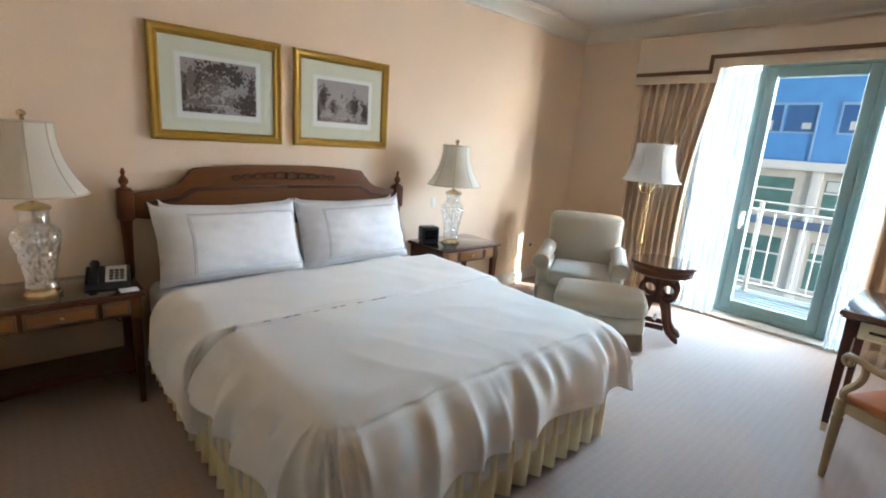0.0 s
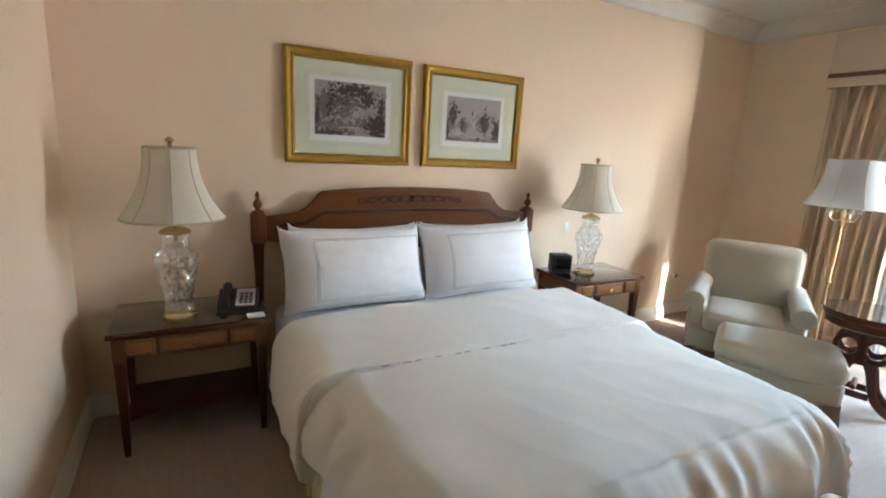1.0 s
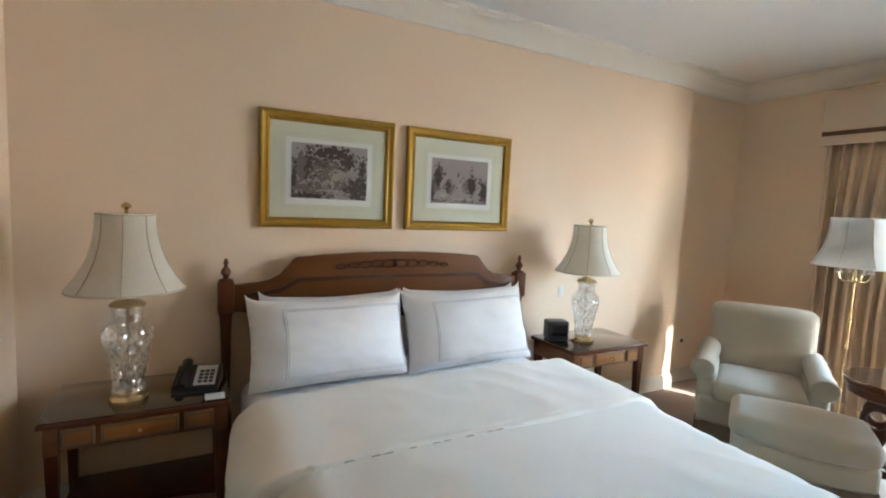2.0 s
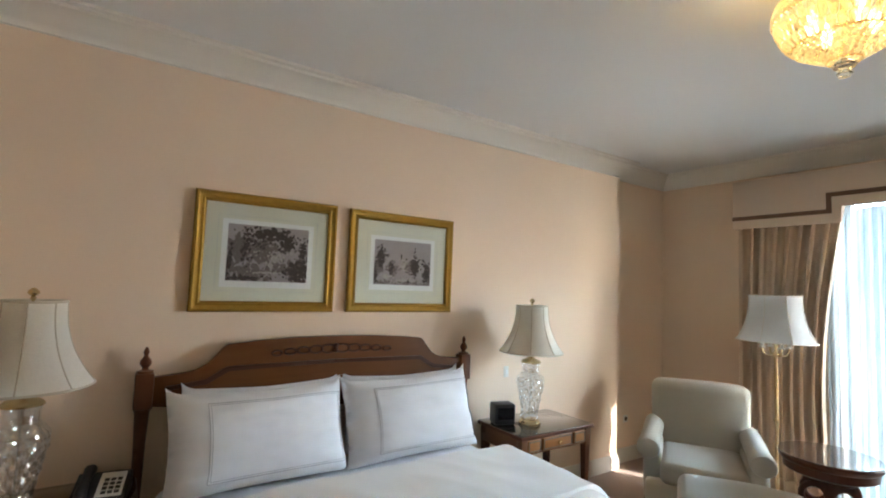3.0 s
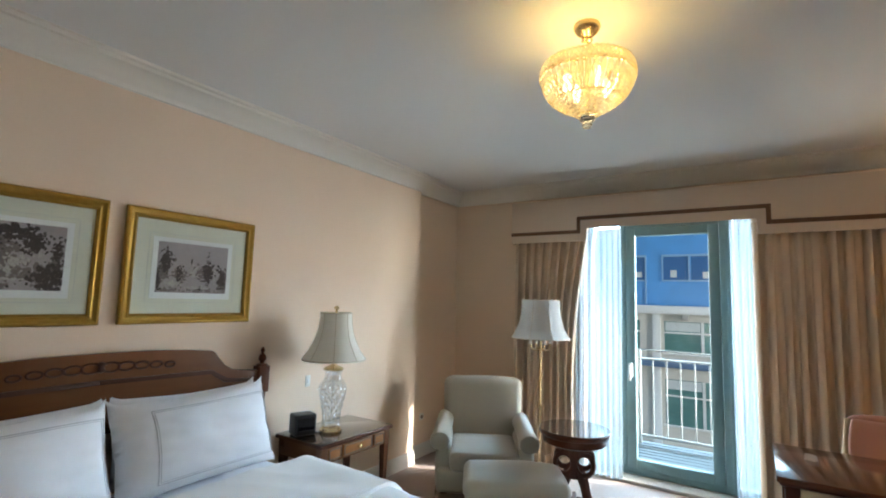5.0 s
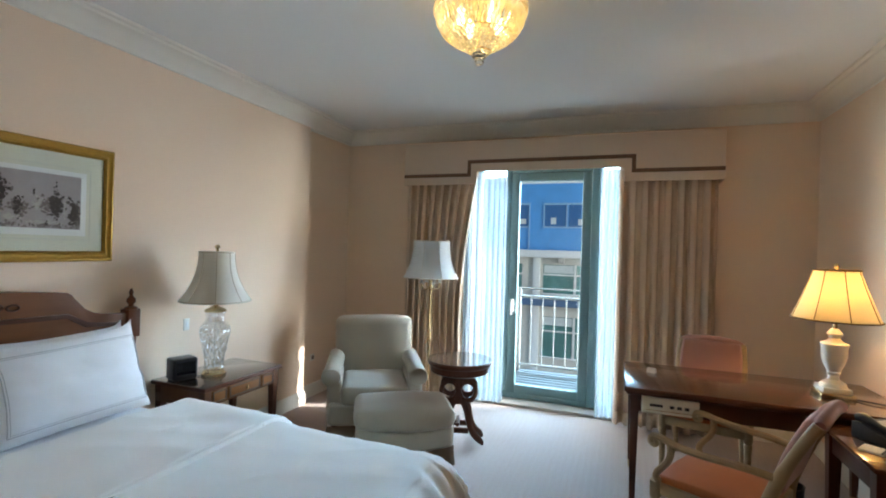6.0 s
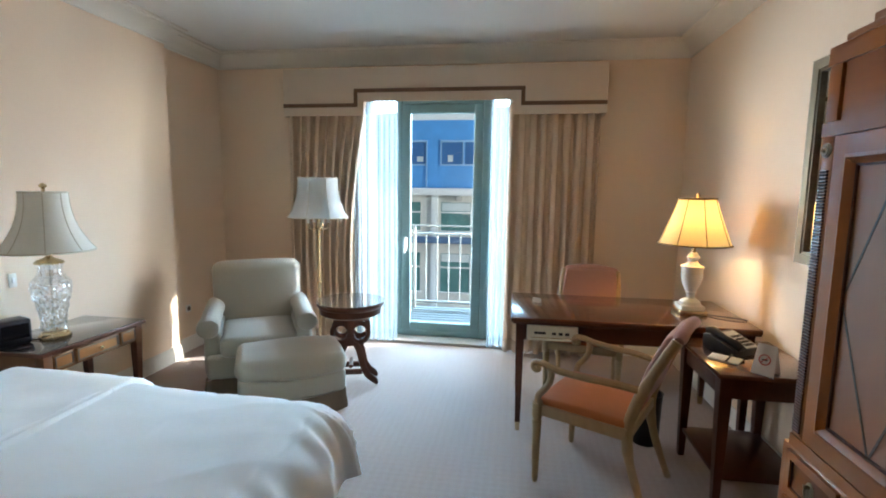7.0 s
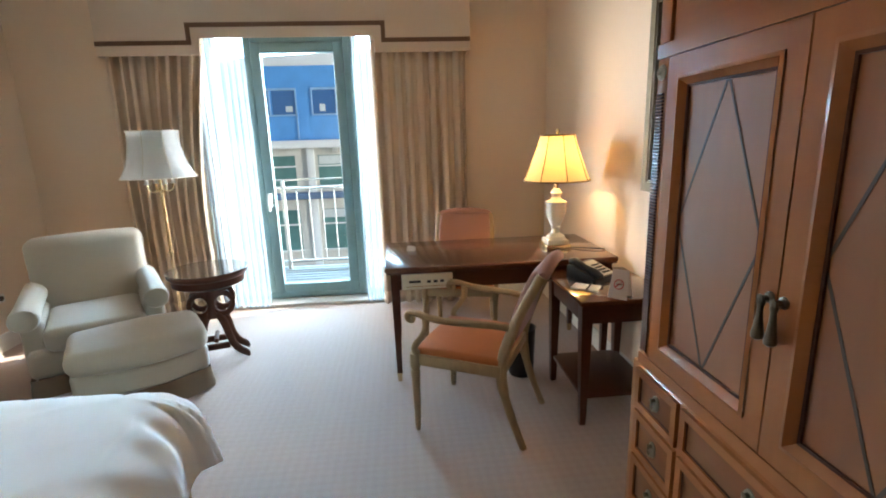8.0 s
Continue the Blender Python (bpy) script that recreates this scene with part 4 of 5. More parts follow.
AM = (AX0 + AX1) / 2
part("carcass", B(AX0 + 0.01, AX1 - 0.01, YD + 0.005, AYF - 0.022, 0.80, 1.90), ARMZ, arm)
lower = part("base_cabinet", B(AX0 - 0.03, AX1 + 0.03, YD + 0.005, AYF, 0.06, 0.775, 0.004), ARMZ, arm)
part("plinth", B(AX0 - 0.01, AX1 + 0.01, YD + 0.02, AYF - 0.01, 0, 0.06), ARMW, arm)


def ledge(z, prof):
    path = [(AX0 - 0.0, YD + 0.005, z), (AX0 - 0.0, AYF, z), (AX1, AYF, z), (AX1, YD + 0.005, z)]
    bm = sweep(bmesh.new(), [(-o, u) for o, u in prof], path)
    box(bm, AX0 + 0.0, AX1, YD + 0.006, AYF, z + prof[0][1], z + prof[-1][1])
    return bm


part("waist_moulding", ledge(0.775, [(0.03, 0), (0.048, 0.006), (0.054, 0.017), (0.046, 0.028), (0.02, 0.036), (0.0, 0.036)]), ARMW, arm)
part("door_cornice", ledge(1.70, [(0.0, 0), (0.012, 0.004), (0.02, 0.016), (0.032, 0.022), (0.034, 0.034), (0.0, 0.038)]), ARMW, arm)
part("top_cornice", ledge(1.895, [(0.0, 0), (0.008, 0.003), (0.012, 0.012), (0.02, 0.016), (0.024, 0.036), (0.03, 0.04), (0.03, 0.048), (0.0, 0.05)]), ARMW, arm)
part("stepped_pediment", B(AX0 + 0.07, AX1 - 0.07, YD + 0.01, AYF + 0.004, 1.945, 1.963, 0.004), ARMW, arm)
part("stepped_pediment", B(AX0 + 0.16, AX1 - 0.16, YD + 0.01, AYF, 1.963, 1.985, 0.004), ARMW, arm)
part("frieze", B(AX0 + 0.06, AX1 - 0.06, AYF - 0.021, AYF - 0.01, 1.74, 1.895), ARMW, arm)
for x0, x1 in ((AX0, AX0 + 0.06), (AX1 - 0.06, AX1)):
    st = part("pilaster", B(x0 + 0.004, x1 - 0.004, AYF - 0.02, AYF - 0.002, 0.813, 1.70, 0.003), ARMZ, arm)
    part("upper_block", B(x0 + 0.004, x1 - 0.004, AYF - 0.02, AYF - 0.002, 1.74, 1.895, 0.003), ARMZ, st)
    xc = (x0 + x1) / 2
    part("rosette", lathe_y(bmesh.new(), [(0.021, 0), (0.021, 0.004), (0.016, 0.005), (0.016, 0.008), (0.008, 0.009), (0.007, 0.014), (0.0, 0.016)], (xc, AYF - 0.002, 1.662), way=-1), PEWTER, st, "pewter rosette")
    bm = bmesh.new()
    for k in range(85):
        z = 0.83 + k * 0.0092
        tube(bm, [(xc - 0.017, AYF + 0.001, z), (xc + 0.017, AYF + 0.001, z)], 0.0038, 6)
    tagged(part("beading", bm, MAHOGZ, st, "dark ribbed beading"), kind="stuff")
for x0, x1, hinge in ((AX0 + 0.062, AM - 0.002, 1), (AM + 0.002, AX1 - 0.062, -1)):
    d = part("door", pane_xz(bmesh.new(), x0, x1, 0.814, 1.698, 0.052, AYF - 0.022, AYF + 0.0), ARMZ, arm)
    part("panel", B(x0 + 0.05, x1 - 0.05, AYF - 0.024, AYF - 0.016, 0.864, 1.648), PANELW, d)
    bm = bmesh.new()
    a, b, z0, z1 = x0 + 0.052, x1 - 0.052, 0.866, 1.646
    ring = [[(px + sx * o, y, pz + sz * o) for o, y in ((0, AYF + 0.003), (0.01, AYF + 0.006), (0.02, AYF - 0.002), (0.03, AYF - 0.016))] for px, pz, sx, sz in ((a, z0, 1, 1), (b, z0, -1, 1), (b, z1, -1, -1), (a, z1, 1, -1))]
    vr = [[bm.verts.new(p) for p in r] for r in ring]
    for i in range(4):
        for j in range(3):
            bm.faces.new((vr[i][j], vr[i][j + 1], vr[(i + 1) % 4][j + 1], vr[(i + 1) % 4][j]))
    part("panel_moulding", bm, ARMZ, d)
    # dark strip paints the shade where the moulding meets the panel
    part("groove_shade_strip", pane_xz(bmesh.new(), a + 0.026, b - 0.026, z0 + 0.026, z1 - 0.026, 0.007, AYF - 0.0162, AYF - 0.0105), MAHOGZ, d, "dark strip painted for the shade round the panel")
    xm, zm = (x0 + x1) / 2, 1.26
    pts = [(xm, 1.622), (x1 - 0.076, zm), (xm, 0.89), (x0 + 0.076, zm)]
    for i in range(4):
        (ax, az), (bx, bz) = pts[i], pts[(i + 1) % 4]
        L = math.hypot(bx - ax, bz - az)
        nx, nz = -(bz - az) / L * 0.0034, (bx - ax) / L * 0.0034
        part("inlay_line", prism(bmesh.new(), [(ax + nx, az + nz), (ax - nx, az - nz), (bx - nx, bz - nz), (bx + nx, bz + nz)], AYF - 0.0162, AYF - 0.0148), EBONY, d)
    px = x1 - 0.016 if hinge == 1 else x0 + 0.016
    pull = part("pull", lathe(bmesh.new(), [(0.0, 0.006), (0.006, 0.004), (0.0085, -0.004), (0.006, -0.012), (0.0065, -0.03), (0.0095, -0.055), (0.0125, -0.072), (0.0115, -0.08), (0.006, -0.0835), (0.0, -0.084)][::-1], 14, (px, AYF + 0.02, 1.158)), BRONZE, d, "drop-shaped pewter pull")
    part("pull_mount", lathe_y(bmesh.new(), [(0.013, 0), (0.012, 0.005), (0.006, 0.008), (0.006, 0.018), (0.009, 0.021), (0.009, 0.025), (0.0, 0.027)], (px, AYF, 1.164), way=-1), BRONZE, pull)


def armoire_drawer(x0, x1, z0, z1, knobs):
    d = part("drawer", pane_xz(bmesh.new(), x0, x1, z0, z1, 0.024, AYF - 0.004, AYF + 0.012), ARMW, arm)
    part("panel", B(x0 + 0.022, x1 - 0.022, AYF - 0.004, AYF + 0.004, z0 + 0.022, z1 - 0.022, 0.002), INLAYC, d)
    # likewise a dark strip for the shade inside the drawer frame
    part("groove_shade_strip", pane_xz(bmesh.new(), x0 + 0.023, x1 - 0.023, z0 + 0.023, z1 - 0.023, 0.005, AYF + 0.002, AYF + 0.007), MAHOG, d, "dark strip painted for the shade round the panel")
    for kx in knobs:
        zc = (z0 + z1) / 2
        bm = lathe_y(bmesh.new(), [(0.019, 0), (0.0185, 0.003), (0.015, 0.0045), (0.0, 0.005)], (kx, AYF + 0.004, zc), 20, -1)
        bmesh.ops.scale(bm, vec=(1, 1, 1.4), verts=bm.verts[:], space=Matrix.Translation((-kx, 0, -zc)))
        k = part("backplate", bm, PEWTER, d, "oval pewter backplate")
        part("stud", lathe_y(bmesh.new(), [(0.006, 0), (0.006, 0.009), (0.008, 0.012), (0.0, 0.015)], (kx, AYF + 0.008, zc + 0.013), way=-1), BRONZE, k)
        part("ring_pull", tube(bmesh.new(), [(kx + 0.0105 * math.sin(a), AYF + 0.014, zc - 0.004 + 0.016 * math.cos(a)) for a in (2 * math.pi * q / 22 for q in range(23))], 0.0026, 8, False), PEWTER, k, "hanging pewter ring")


INLAYC = wood("drawer_cherry", (0.3, 0.108, 0.034), (0.19, 0.063, 0.02), 0.3)
zz = 0.765
for h in (0.15, 0.165, 0.18, 0.18):
    armoire_drawer(AX1 - 0.245, AX1 - 0.015, zz - h + 0.012, zz, [AX1 - 0.13])
    armoire_drawer(AX0 + 0.015, AX0 + 0.245, zz - h + 0.012, zz, [AX0 + 0.13])
    armoire_drawer(AX0 + 0.265, AX1 - 0.265, zz - h + 0.012, zz, [AM])
    zz -= h

# ---- mirror on the desk wall ----
mir = thing("wall_mirror", "tall wall mirror in a bronze-gilt frame beside the armoire", "mirror")
part("frame", pane_xz(bmesh.new(), 1.02, 1.85, 1.19, 2.20, 0.05, YD + 0.001, YD + 0.03), mat("bronze_gilt", (0.22, 0.17, 0.1), 0.45, 0.5, grain=30, vary=0.2), mir)
part("inner_bead", pane_xz(bmesh.new(), 1.07, 1.80, 1.24, 2.15, 0.012, YD + 0.004, YD + 0.024), BRONZE, mir)
silver = bpy.data.materials.new("mirror_silver")
silver.use_nodes = True
silver.node_tree.nodes["Principled BSDF"].inputs["Metallic"].default_value = 1.0
silver.node_tree.nodes["Principled BSDF"].inputs["Roughness"].default_value = 0.02
silver.node_tree.nodes["Principled BSDF"].inputs["Base Color"].default_value = (0.9, 0.9, 0.9, 1)
part("mirror_glass", B(1.06, 1.81, YD + 0.002, YD + 0.008, 1.23, 2.16), silver, mir)

# ---- armchair and ottoman ----
def soft(bm, x0, x1, y0, y1, z0, z1, r, crown=0.0, seed=0, n=14):
    """A padded block: rounded by r, its top swelling by crown, with slight unevenness."""
    box(bm, x0, x1, y0, y1, z0, z1, r, 5)
    bmesh.ops.subdivide_edges(bm, edges=[e for e in bm.edges if e.calc_length() > 0.12], cuts=5, use_grid_fill=True)
    cx, cy, hx, hy = (x0 + x1) / 2, (y0 + y1) / 2, (x1 - x0) / 2, (y1 - y0) / 2
    for v in bm.verts:
        u, w = max(-1, min(1, (v.co.x - cx) / hx)), max(-1, min(1, (v.co.y - cy) / hy))
        if v.co.z > (z0 + z1) / 2:
            v.co.z += crown * (1 - u * u) * (1 - w * w)
        v.co += 0.004 * Vector((noise.noise(v.co * 6 + Vector((seed, 0, 0))), noise.noise(v.co * 6 + Vector((0, seed, 3))), noise.noise(v.co * 5 + Vector((seed, 5, 0)))))
    return bm


def skew(bm, fn):
    for v in bm.verts:
        v.co = fn(v.co)
    return bm


chair = thing("armchair", "oatmeal upholstered club armchair with rolled arms, beside a floor lamp", "armchair", pose(2.66, -0.90, 0, 0, 0, 120))
chair.scale = (1.12, 0.99, 1.0)
part("base", soft(bmesh.new(), -0.33, 0.33, -0.36, 0.36, 0.13, 0.30, 0.03, 0, 1), UPHOL, chair)
part("skirt", ruffle([(-0.335, -0.36), (0.335, -0.36), (0.335, 0.365), (-0.335, 0.365), (-0.335, -0.36)], 0.012, 0.135, 0.35, 0.006, 5), mat("brown_fringe_cloth", (0.2, 0.14, 0.09), 0.9, grain=260), chair, "brown gathered skirt", 180)
part("seat_cushion", skew(soft(bmesh.new(), -0.245, 0.245, -0.22, 0.385, 0.295, 0.44, 0.045, 0.03, 2), lambda c: Vector((c.x, c.y + 0.05 * (1 - (c.x / 0.25) ** 2) * max(0, c.y) / 0.385, c.z))), UPHOL, chair)
back = soft(bmesh.new(), -0.31, 0.31, -0.42, -0.22, 0.28, 0.90, 0.06, 0.015, 3)
part("backrest", skew(back, lambda c: Vector((c.x * (1 + 0.06 * (c.z - 0.3)), c.y - 0.14 * (c.z - 0.3) + 0.05 * (1 - (c.x / 0.31) ** 2) * (c.y > -0.3), c.z))), UPHOL, chair)
for s in (-1, 1):
    body = soft(bmesh.new(), s * 0.29 - 0.055, s * 0.29 + 0.055, -0.33, 0.28, 0.14, 0.48, 0.03, 0, 4 + s)
    arm_part = part("arm", body, UPHOL, chair)
    pts = [(s * (0.295 + 0.02 * i / 14), -0.36 + 0.65 * i / 14, 0.51 + 0.045 * (1 - i / 14) - 0.012 * (i / 14) ** 2) for i in range(15)]
    bm = tube(bmesh.new(), pts, [0.05] + [0.066] * 10 + [0.068, 0.07, 0.073, 0.07], 20)
    part("arm_roll", bm, UPHOL, arm_part)
    part("arm_facing", lathe_y(bmesh.new(), [(0.07, 0.0), (0.064, 0.01), (0.04, 0.018), (0.0, 0.02)], (0, 0, 0), 20), UPHOL, arm_part).matrix_local = pose(s * 0.315, 0.29, 0.498, 0, 0, 180)
for x in (-0.28, 0.28):
    for y in (-0.3, 0.3):
        part("leg", taper_leg(bmesh.new(), x, y, 0, 0.14, 0.05, 0.035), MAHOGZ, chair)

def bow(c):
    """Rounds the front edge in plan."""
    return Vector((c.x, c.y * (0.8 + 0.36 * (1 - (c.x / 0.36) ** 2)) if c.y > 0 else c.y, c.z))


ott = thing("ottoman", "oatmeal upholstered ottoman with a plump cushion and kick-pleat skirt", "ottoman", pose(2.20, -1.40, 0, 0, 0, 120))
part("base", skew(soft(bmesh.new(), -0.35, 0.35, -0.25, 0.25, 0.14, 0.29, 0.03, 0, 8), bow), UPHOL, ott)
part("cushion", skew(soft(bmesh.new(), -0.365, 0.365, -0.265, 0.265, 0.275, 0.41, 0.06, 0.05, 9), bow), UPHOL, ott)
part("skirt", skew(ruffle([(-0.352, -0.252), (0.352, -0.252), (0.352, 0.252), (-0.352, 0.252), (-0.352, -0.252)], 0.012, 0.15, 0.34, 0.006, 7), bow), bpy.data.materials["brown_fringe_cloth"], ott, "brown gathered skirt", 180)

# ---- pedestal table ----
ped = thing("pedestal_table", "round carved mahogany pedestal table with a glass-covered top", "side table", pose(2.66, -1.68, 0, 0, 0, 107))
part("tabletop", lathe(bmesh.new(), [(0.0, 0.56), (0.21, 0.56), (0.235, 0.575), (0.24, 0.62), (0.258, 0.635), (0.262, 0.652), (0.256, 0.662), (0.0, 0.662)], 48), MAHOG, ped)
part("glass_top", lathe(bmesh.new(), [(0.0, 0.662), (0.262, 0.662), (0.264, 0.666), (0.262, 0.670), (0.0, 0.670)], 48), mat("glass_over_mahogany", (0.12, 0.07, 0.05), 0.03, grain=5, vary=0.2, bump=0, coat=1.0), ped, "plate glass cover")


def scroll_plate():
    """A pierced lyre-shaped plate with spread feet; local x is its width."""
    bm = bmesh.new()
    for s in (-1, 1):
        ring = [(s * 0.085 + 0.075 * math.cos(a), 0, 0.43 + 0.075 * math.sin(a)) for a in (2 * math.pi * i / 24 for i in range(25))]
        tube(bm, ring, 0.021, 8, False)
        leg = bez((s * 0.03, 0, 0.36), (s * 0.13, 0, 0.27), (s * 0.07, 0, 0.12), (s * 0.20, 0, 0.05), 12)
        tube(bm, leg, [0.03, 0.032, 0.034, 0.034, 0.034, 0.034, 0.033, 0.032, 0.03, 0.03, 0.03, 0.028, 0.028], 8)
        tube(bm, bez((s * 0.19, 0, 0.055), (s * 0.225, 0, 0.04), (s * 0.225, 0, 0.02), (s * 0.245, 0, 0.022), 6), [0.03, 0.028, 0.026, 0.024, 0.022, 0.02, 0.016], 8)
        tube(bm, bez((s * 0.02, 0, 0.50), (s * 0.05, 0, 0.53), (s * 0.11, 0, 0.53), (s * 0.15, 0, 0.565), 8), 0.022, 8)
    tube(bm, [(0, 0, 0.33), (0, 0, 0.42), (0, 0, 0.56)], [0.045, 0.03, 0.04], 10)
    tube(bm, [(-0.1, 0, 0.115), (0.1, 0, 0.115)], 0.024, 8)
    for v in bm.verts:
        v.co.y *= 0.8
    return bm


for k in range(2):
    o = part("carved_support", scroll_plate(), MAHOGZ, ped, "pierced scroll support")
    o.matrix_local = pose(0, -0.085 + 0.17 * k, 0) @ Matrix.Diagonal((0.86, 0.8, 1, 1))

part("stretcher", tube(bmesh.new(), [(0, -0.09, 0.16), (0, 0.09, 0.16)], 0.016, 10), MAHOGZ, ped)

# ---- floor lamp ----
fl = thing("floor_lamp", "brass floor lamp with a white bell shade beside the drape", "floor lamp", pose(3.42, -1.10, 0))
part("base", lathe(bmesh.new(), [(0.14, 0), (0.142, 0.012), (0.12, 0.022), (0.06, 0.032), (0.03, 0.05), (0.02, 0.07)], 32), BRASS, fl)
part("pole", lathe(bmesh.new(), [(0.013, 0.06), (0.013, 0.62), (0.02, 0.63), (0.02, 0.65), (0.013, 0.66), (0.013, 1.14), (0.022, 1.15), (0.024, 1.17), (0.014, 1.19), (0.012, 1.30), (0.004, 1.31), (0.004, 1.64)], 16), BRASS, fl)
for k in range(4):
    a = radians(45 + 90 * k)
    c, s = math.cos(a), math.sin(a)
    arm_b = part("arm", tube(bmesh.new(), bez((0.01 * c, 0.01 * s, 1.18), (0.05 * c, 0.05 * s, 1.13), (0.1 * c, 0.1 * s, 1.15), (0.1 * c, 0.1 * s, 1.22), 8), 0.007, 8), BRASS, fl)
    part("candle_sleeve", lathe(bmesh.new(), [(0.024, 1.215), (0.026, 1.222), (0.014, 1.226), (0.014, 1.31)], 12, (0.1 * c, 0.1 * s, 0)), ALAB, arm_b, "white candle sleeve")
FSH = cloth_through("white_lamp_shade", (0.7, 0.72, 0.71), 0.0, 0.4)
shade_parts(fl, 1.27, 1.635, 0.275, 0.183, 8, FSH, mat("white_braid", (0.7, 0.68, 0.6), 0.8))

# ---- chandelier ----
CH = (0.972, -2.28)
ch = thing("chandelier", "lit crystal basket chandelier with gilt rings hanging from the ceiling", "chandelier", pose(CH[0], CH[1], ZC))
ch.scale = (0.95, 0.95, 0.98)
part("canopy", lathe(bmesh.new(), [(0.06, 0.0), (0.063, -0.012), (0.055, -0.03), (0.04, -0.045), (0.02, -0.06), (0.026, -0.075), (0.012, -0.085)][::-1], 24), BRASS, ch, "round gilt ceiling canopy")
part("stem", lathe(bmesh.new(), [(0.009, -0.40), (0.009, -0.08)], 10), BRASS, ch)
CRYS = bpy.data.materials.new("chandelier_crystal")
CRYS.use_nodes = True
nt = CRYS.node_tree
nt.nodes.remove(nt.nodes["Principled BSDF"])
gl, tr, tl = nt.nodes.new("ShaderNodeBsdfGlossy"), nt.nodes.new("ShaderNodeBsdfTransparent"), nt.nodes.new("ShaderNodeBsdfTranslucent")
gl.inputs["Roughness"].default_value = 0.08
gl.inputs["Color"].default_value, tr.inputs["Color"].default_value, tl.inputs["Color"].default_value = (0.98, 0.95, 0.86, 1), (0.98, 0.95, 0.87, 1), (0.97, 0.9, 0.72, 1)
x1, x2 = nt.nodes.new("ShaderNodeMixShader"), nt.nodes.new("ShaderNodeMixShader")
x1.inputs["Fac"].default_value, x2.inputs["Fac"].default_value = 0.4, 0.46
nt.links.new(tr.outputs[0], x1.inputs[1]), nt.links.new(tl.outputs[0], x1.inputs[2])
nt.links.new(x1.outputs[0], x2.inputs[1]), nt.links.new(gl.outputs[0], x2.inputs[2])
nt.links.new(x2.outputs[0], nt.nodes["Material Output"].inputs["Surface"])


def bead(w, h, d):
    """A cut crystal: a six-sided long drop."""
    bm = bmesh.new()
    rings = [(0.0, -h / 2), (0.6, -h * 0.42), (1.0, -h * 0.1), (1.0, h * 0.15), (0.6, h * 0.42), (0.0, h / 2)]
    rr = []
    for s, z in rings:
        rr.append([bm.verts.new((w / 2 * s * math.cos(a), d / 2 * s * math.sin(a), z)) for a in (math.pi * k / 3 for k in range(6))])
    for p, q in zip(rr, rr[1:]):
        for i in range(6):
            bm.faces.new((p[i], p[(i + 1) % 6], q[(i + 1) % 6], q[i]))
    bmesh.ops.remove_doubles(bm, verts=bm.verts[:], dist=1e-5)
    return mesh("crystal", bm, CRYS, 0)


def tier(count, r0, z0, r1, z1, w, d, name="crystal", turn=0.0):
    """A ring of crystals leaning from (r0, z0) at the top to (r1, z1)."""
    r0, r1, w = r0 * 0.86, r1 * 0.86, w * 0.86
    z0, z1 = (-0.425 + (z + 0.425) * 0.85 for z in (z0, z1))
    L = math.hypot(r0 - r1, z0 - z1)
    me = bead(w, L * 1.02, d)
    lean = math.degrees(math.atan2(r0 - r1, z0 - z1))
    for k in range(count):
        ob = new(name, me)
        ob.parent = ch
        ob.matrix_local = Matrix.Rotation(2 * math.pi * (k + turn) / count, 4, "Z") @ pose((r0 + r1) / 2, 0, (z0 + z1) / 2, 0, lean, 0) @ pose(0, 0, 0, 0, 0, 90)


tier(52, 0.232, -0.152, 0.242, -0.178, 0.028, 0.018)
tier(56, 0.24, -0.172, 0.248, -0.198, 0.028, 0.018, turn=0.5)
tier(56, 0.246, -0.192, 0.25, -0.216, 0.028, 0.018)
tier(56, 0.248, -0.208, 0.248, -0.232, 0.028, 0.018, turn=0.5)
tier(40, 0.246, -0.226, 0.212, -0.318, 0.034, 0.022)
tier(36, 0.216, -0.304, 0.178, -0.352, 0.032, 0.02, turn=0.5)
tier(34, 0.18, -0.348, 0.156, -0.366, 0.028, 0.016)
tier(32, 0.158, -0.362, 0.134, -0.38, 0.027, 0.016, turn=0.5)
tier(28, 0.136, -0.376, 0.112, -0.393, 0.027, 0.016)
tier(24, 0.114, -0.389, 0.09, -0.406, 0.026, 0.016, turn=0.5)
tier(18, 0.092, -0.402, 0.068, -0.418, 0.026, 0.016)
tier(14, 0.07, -0.414, 0.05, -0.428, 0.025, 0.016, turn=0.5)
for r, z in ((0.206, -0.204), (0.215, -0.252), (0.155, -0.363), (0.052, -0.428)):
    part("ring", tube(bmesh.new(), [(r * math.cos(2 * math.pi * i / 48), r * math.sin(2 * math.pi * i / 48), z) for i in range(49)], 0.0028, 6, False), BRASS, ch, "gilt ring")
for k in range(3):
    a = 2 * math.pi * k / 3
    part("arm", tube(bmesh.new(), [(0, 0, -0.16), (0.12 * math.cos(a), 0.12 * math.sin(a), -0.175), (0.206 * math.cos(a), 0.206 * math.sin(a), -0.204)], 0.005, 6), BRASS, ch)
part("bottom_ball", lathe(bmesh.new(), [(0.0, -0.492), (0.018, -0.486), (0.024, -0.472), (0.016, -0.462), (0.034, -0.452), (0.036, -0.44), (0.026, -0.428), (0.0, -0.428)], 10), CRYSTAL, ch, "faceted crystal ball", 0)
BULB = glow("chandelier_bulb", (1.0, 0.84, 0.5), 5.5)
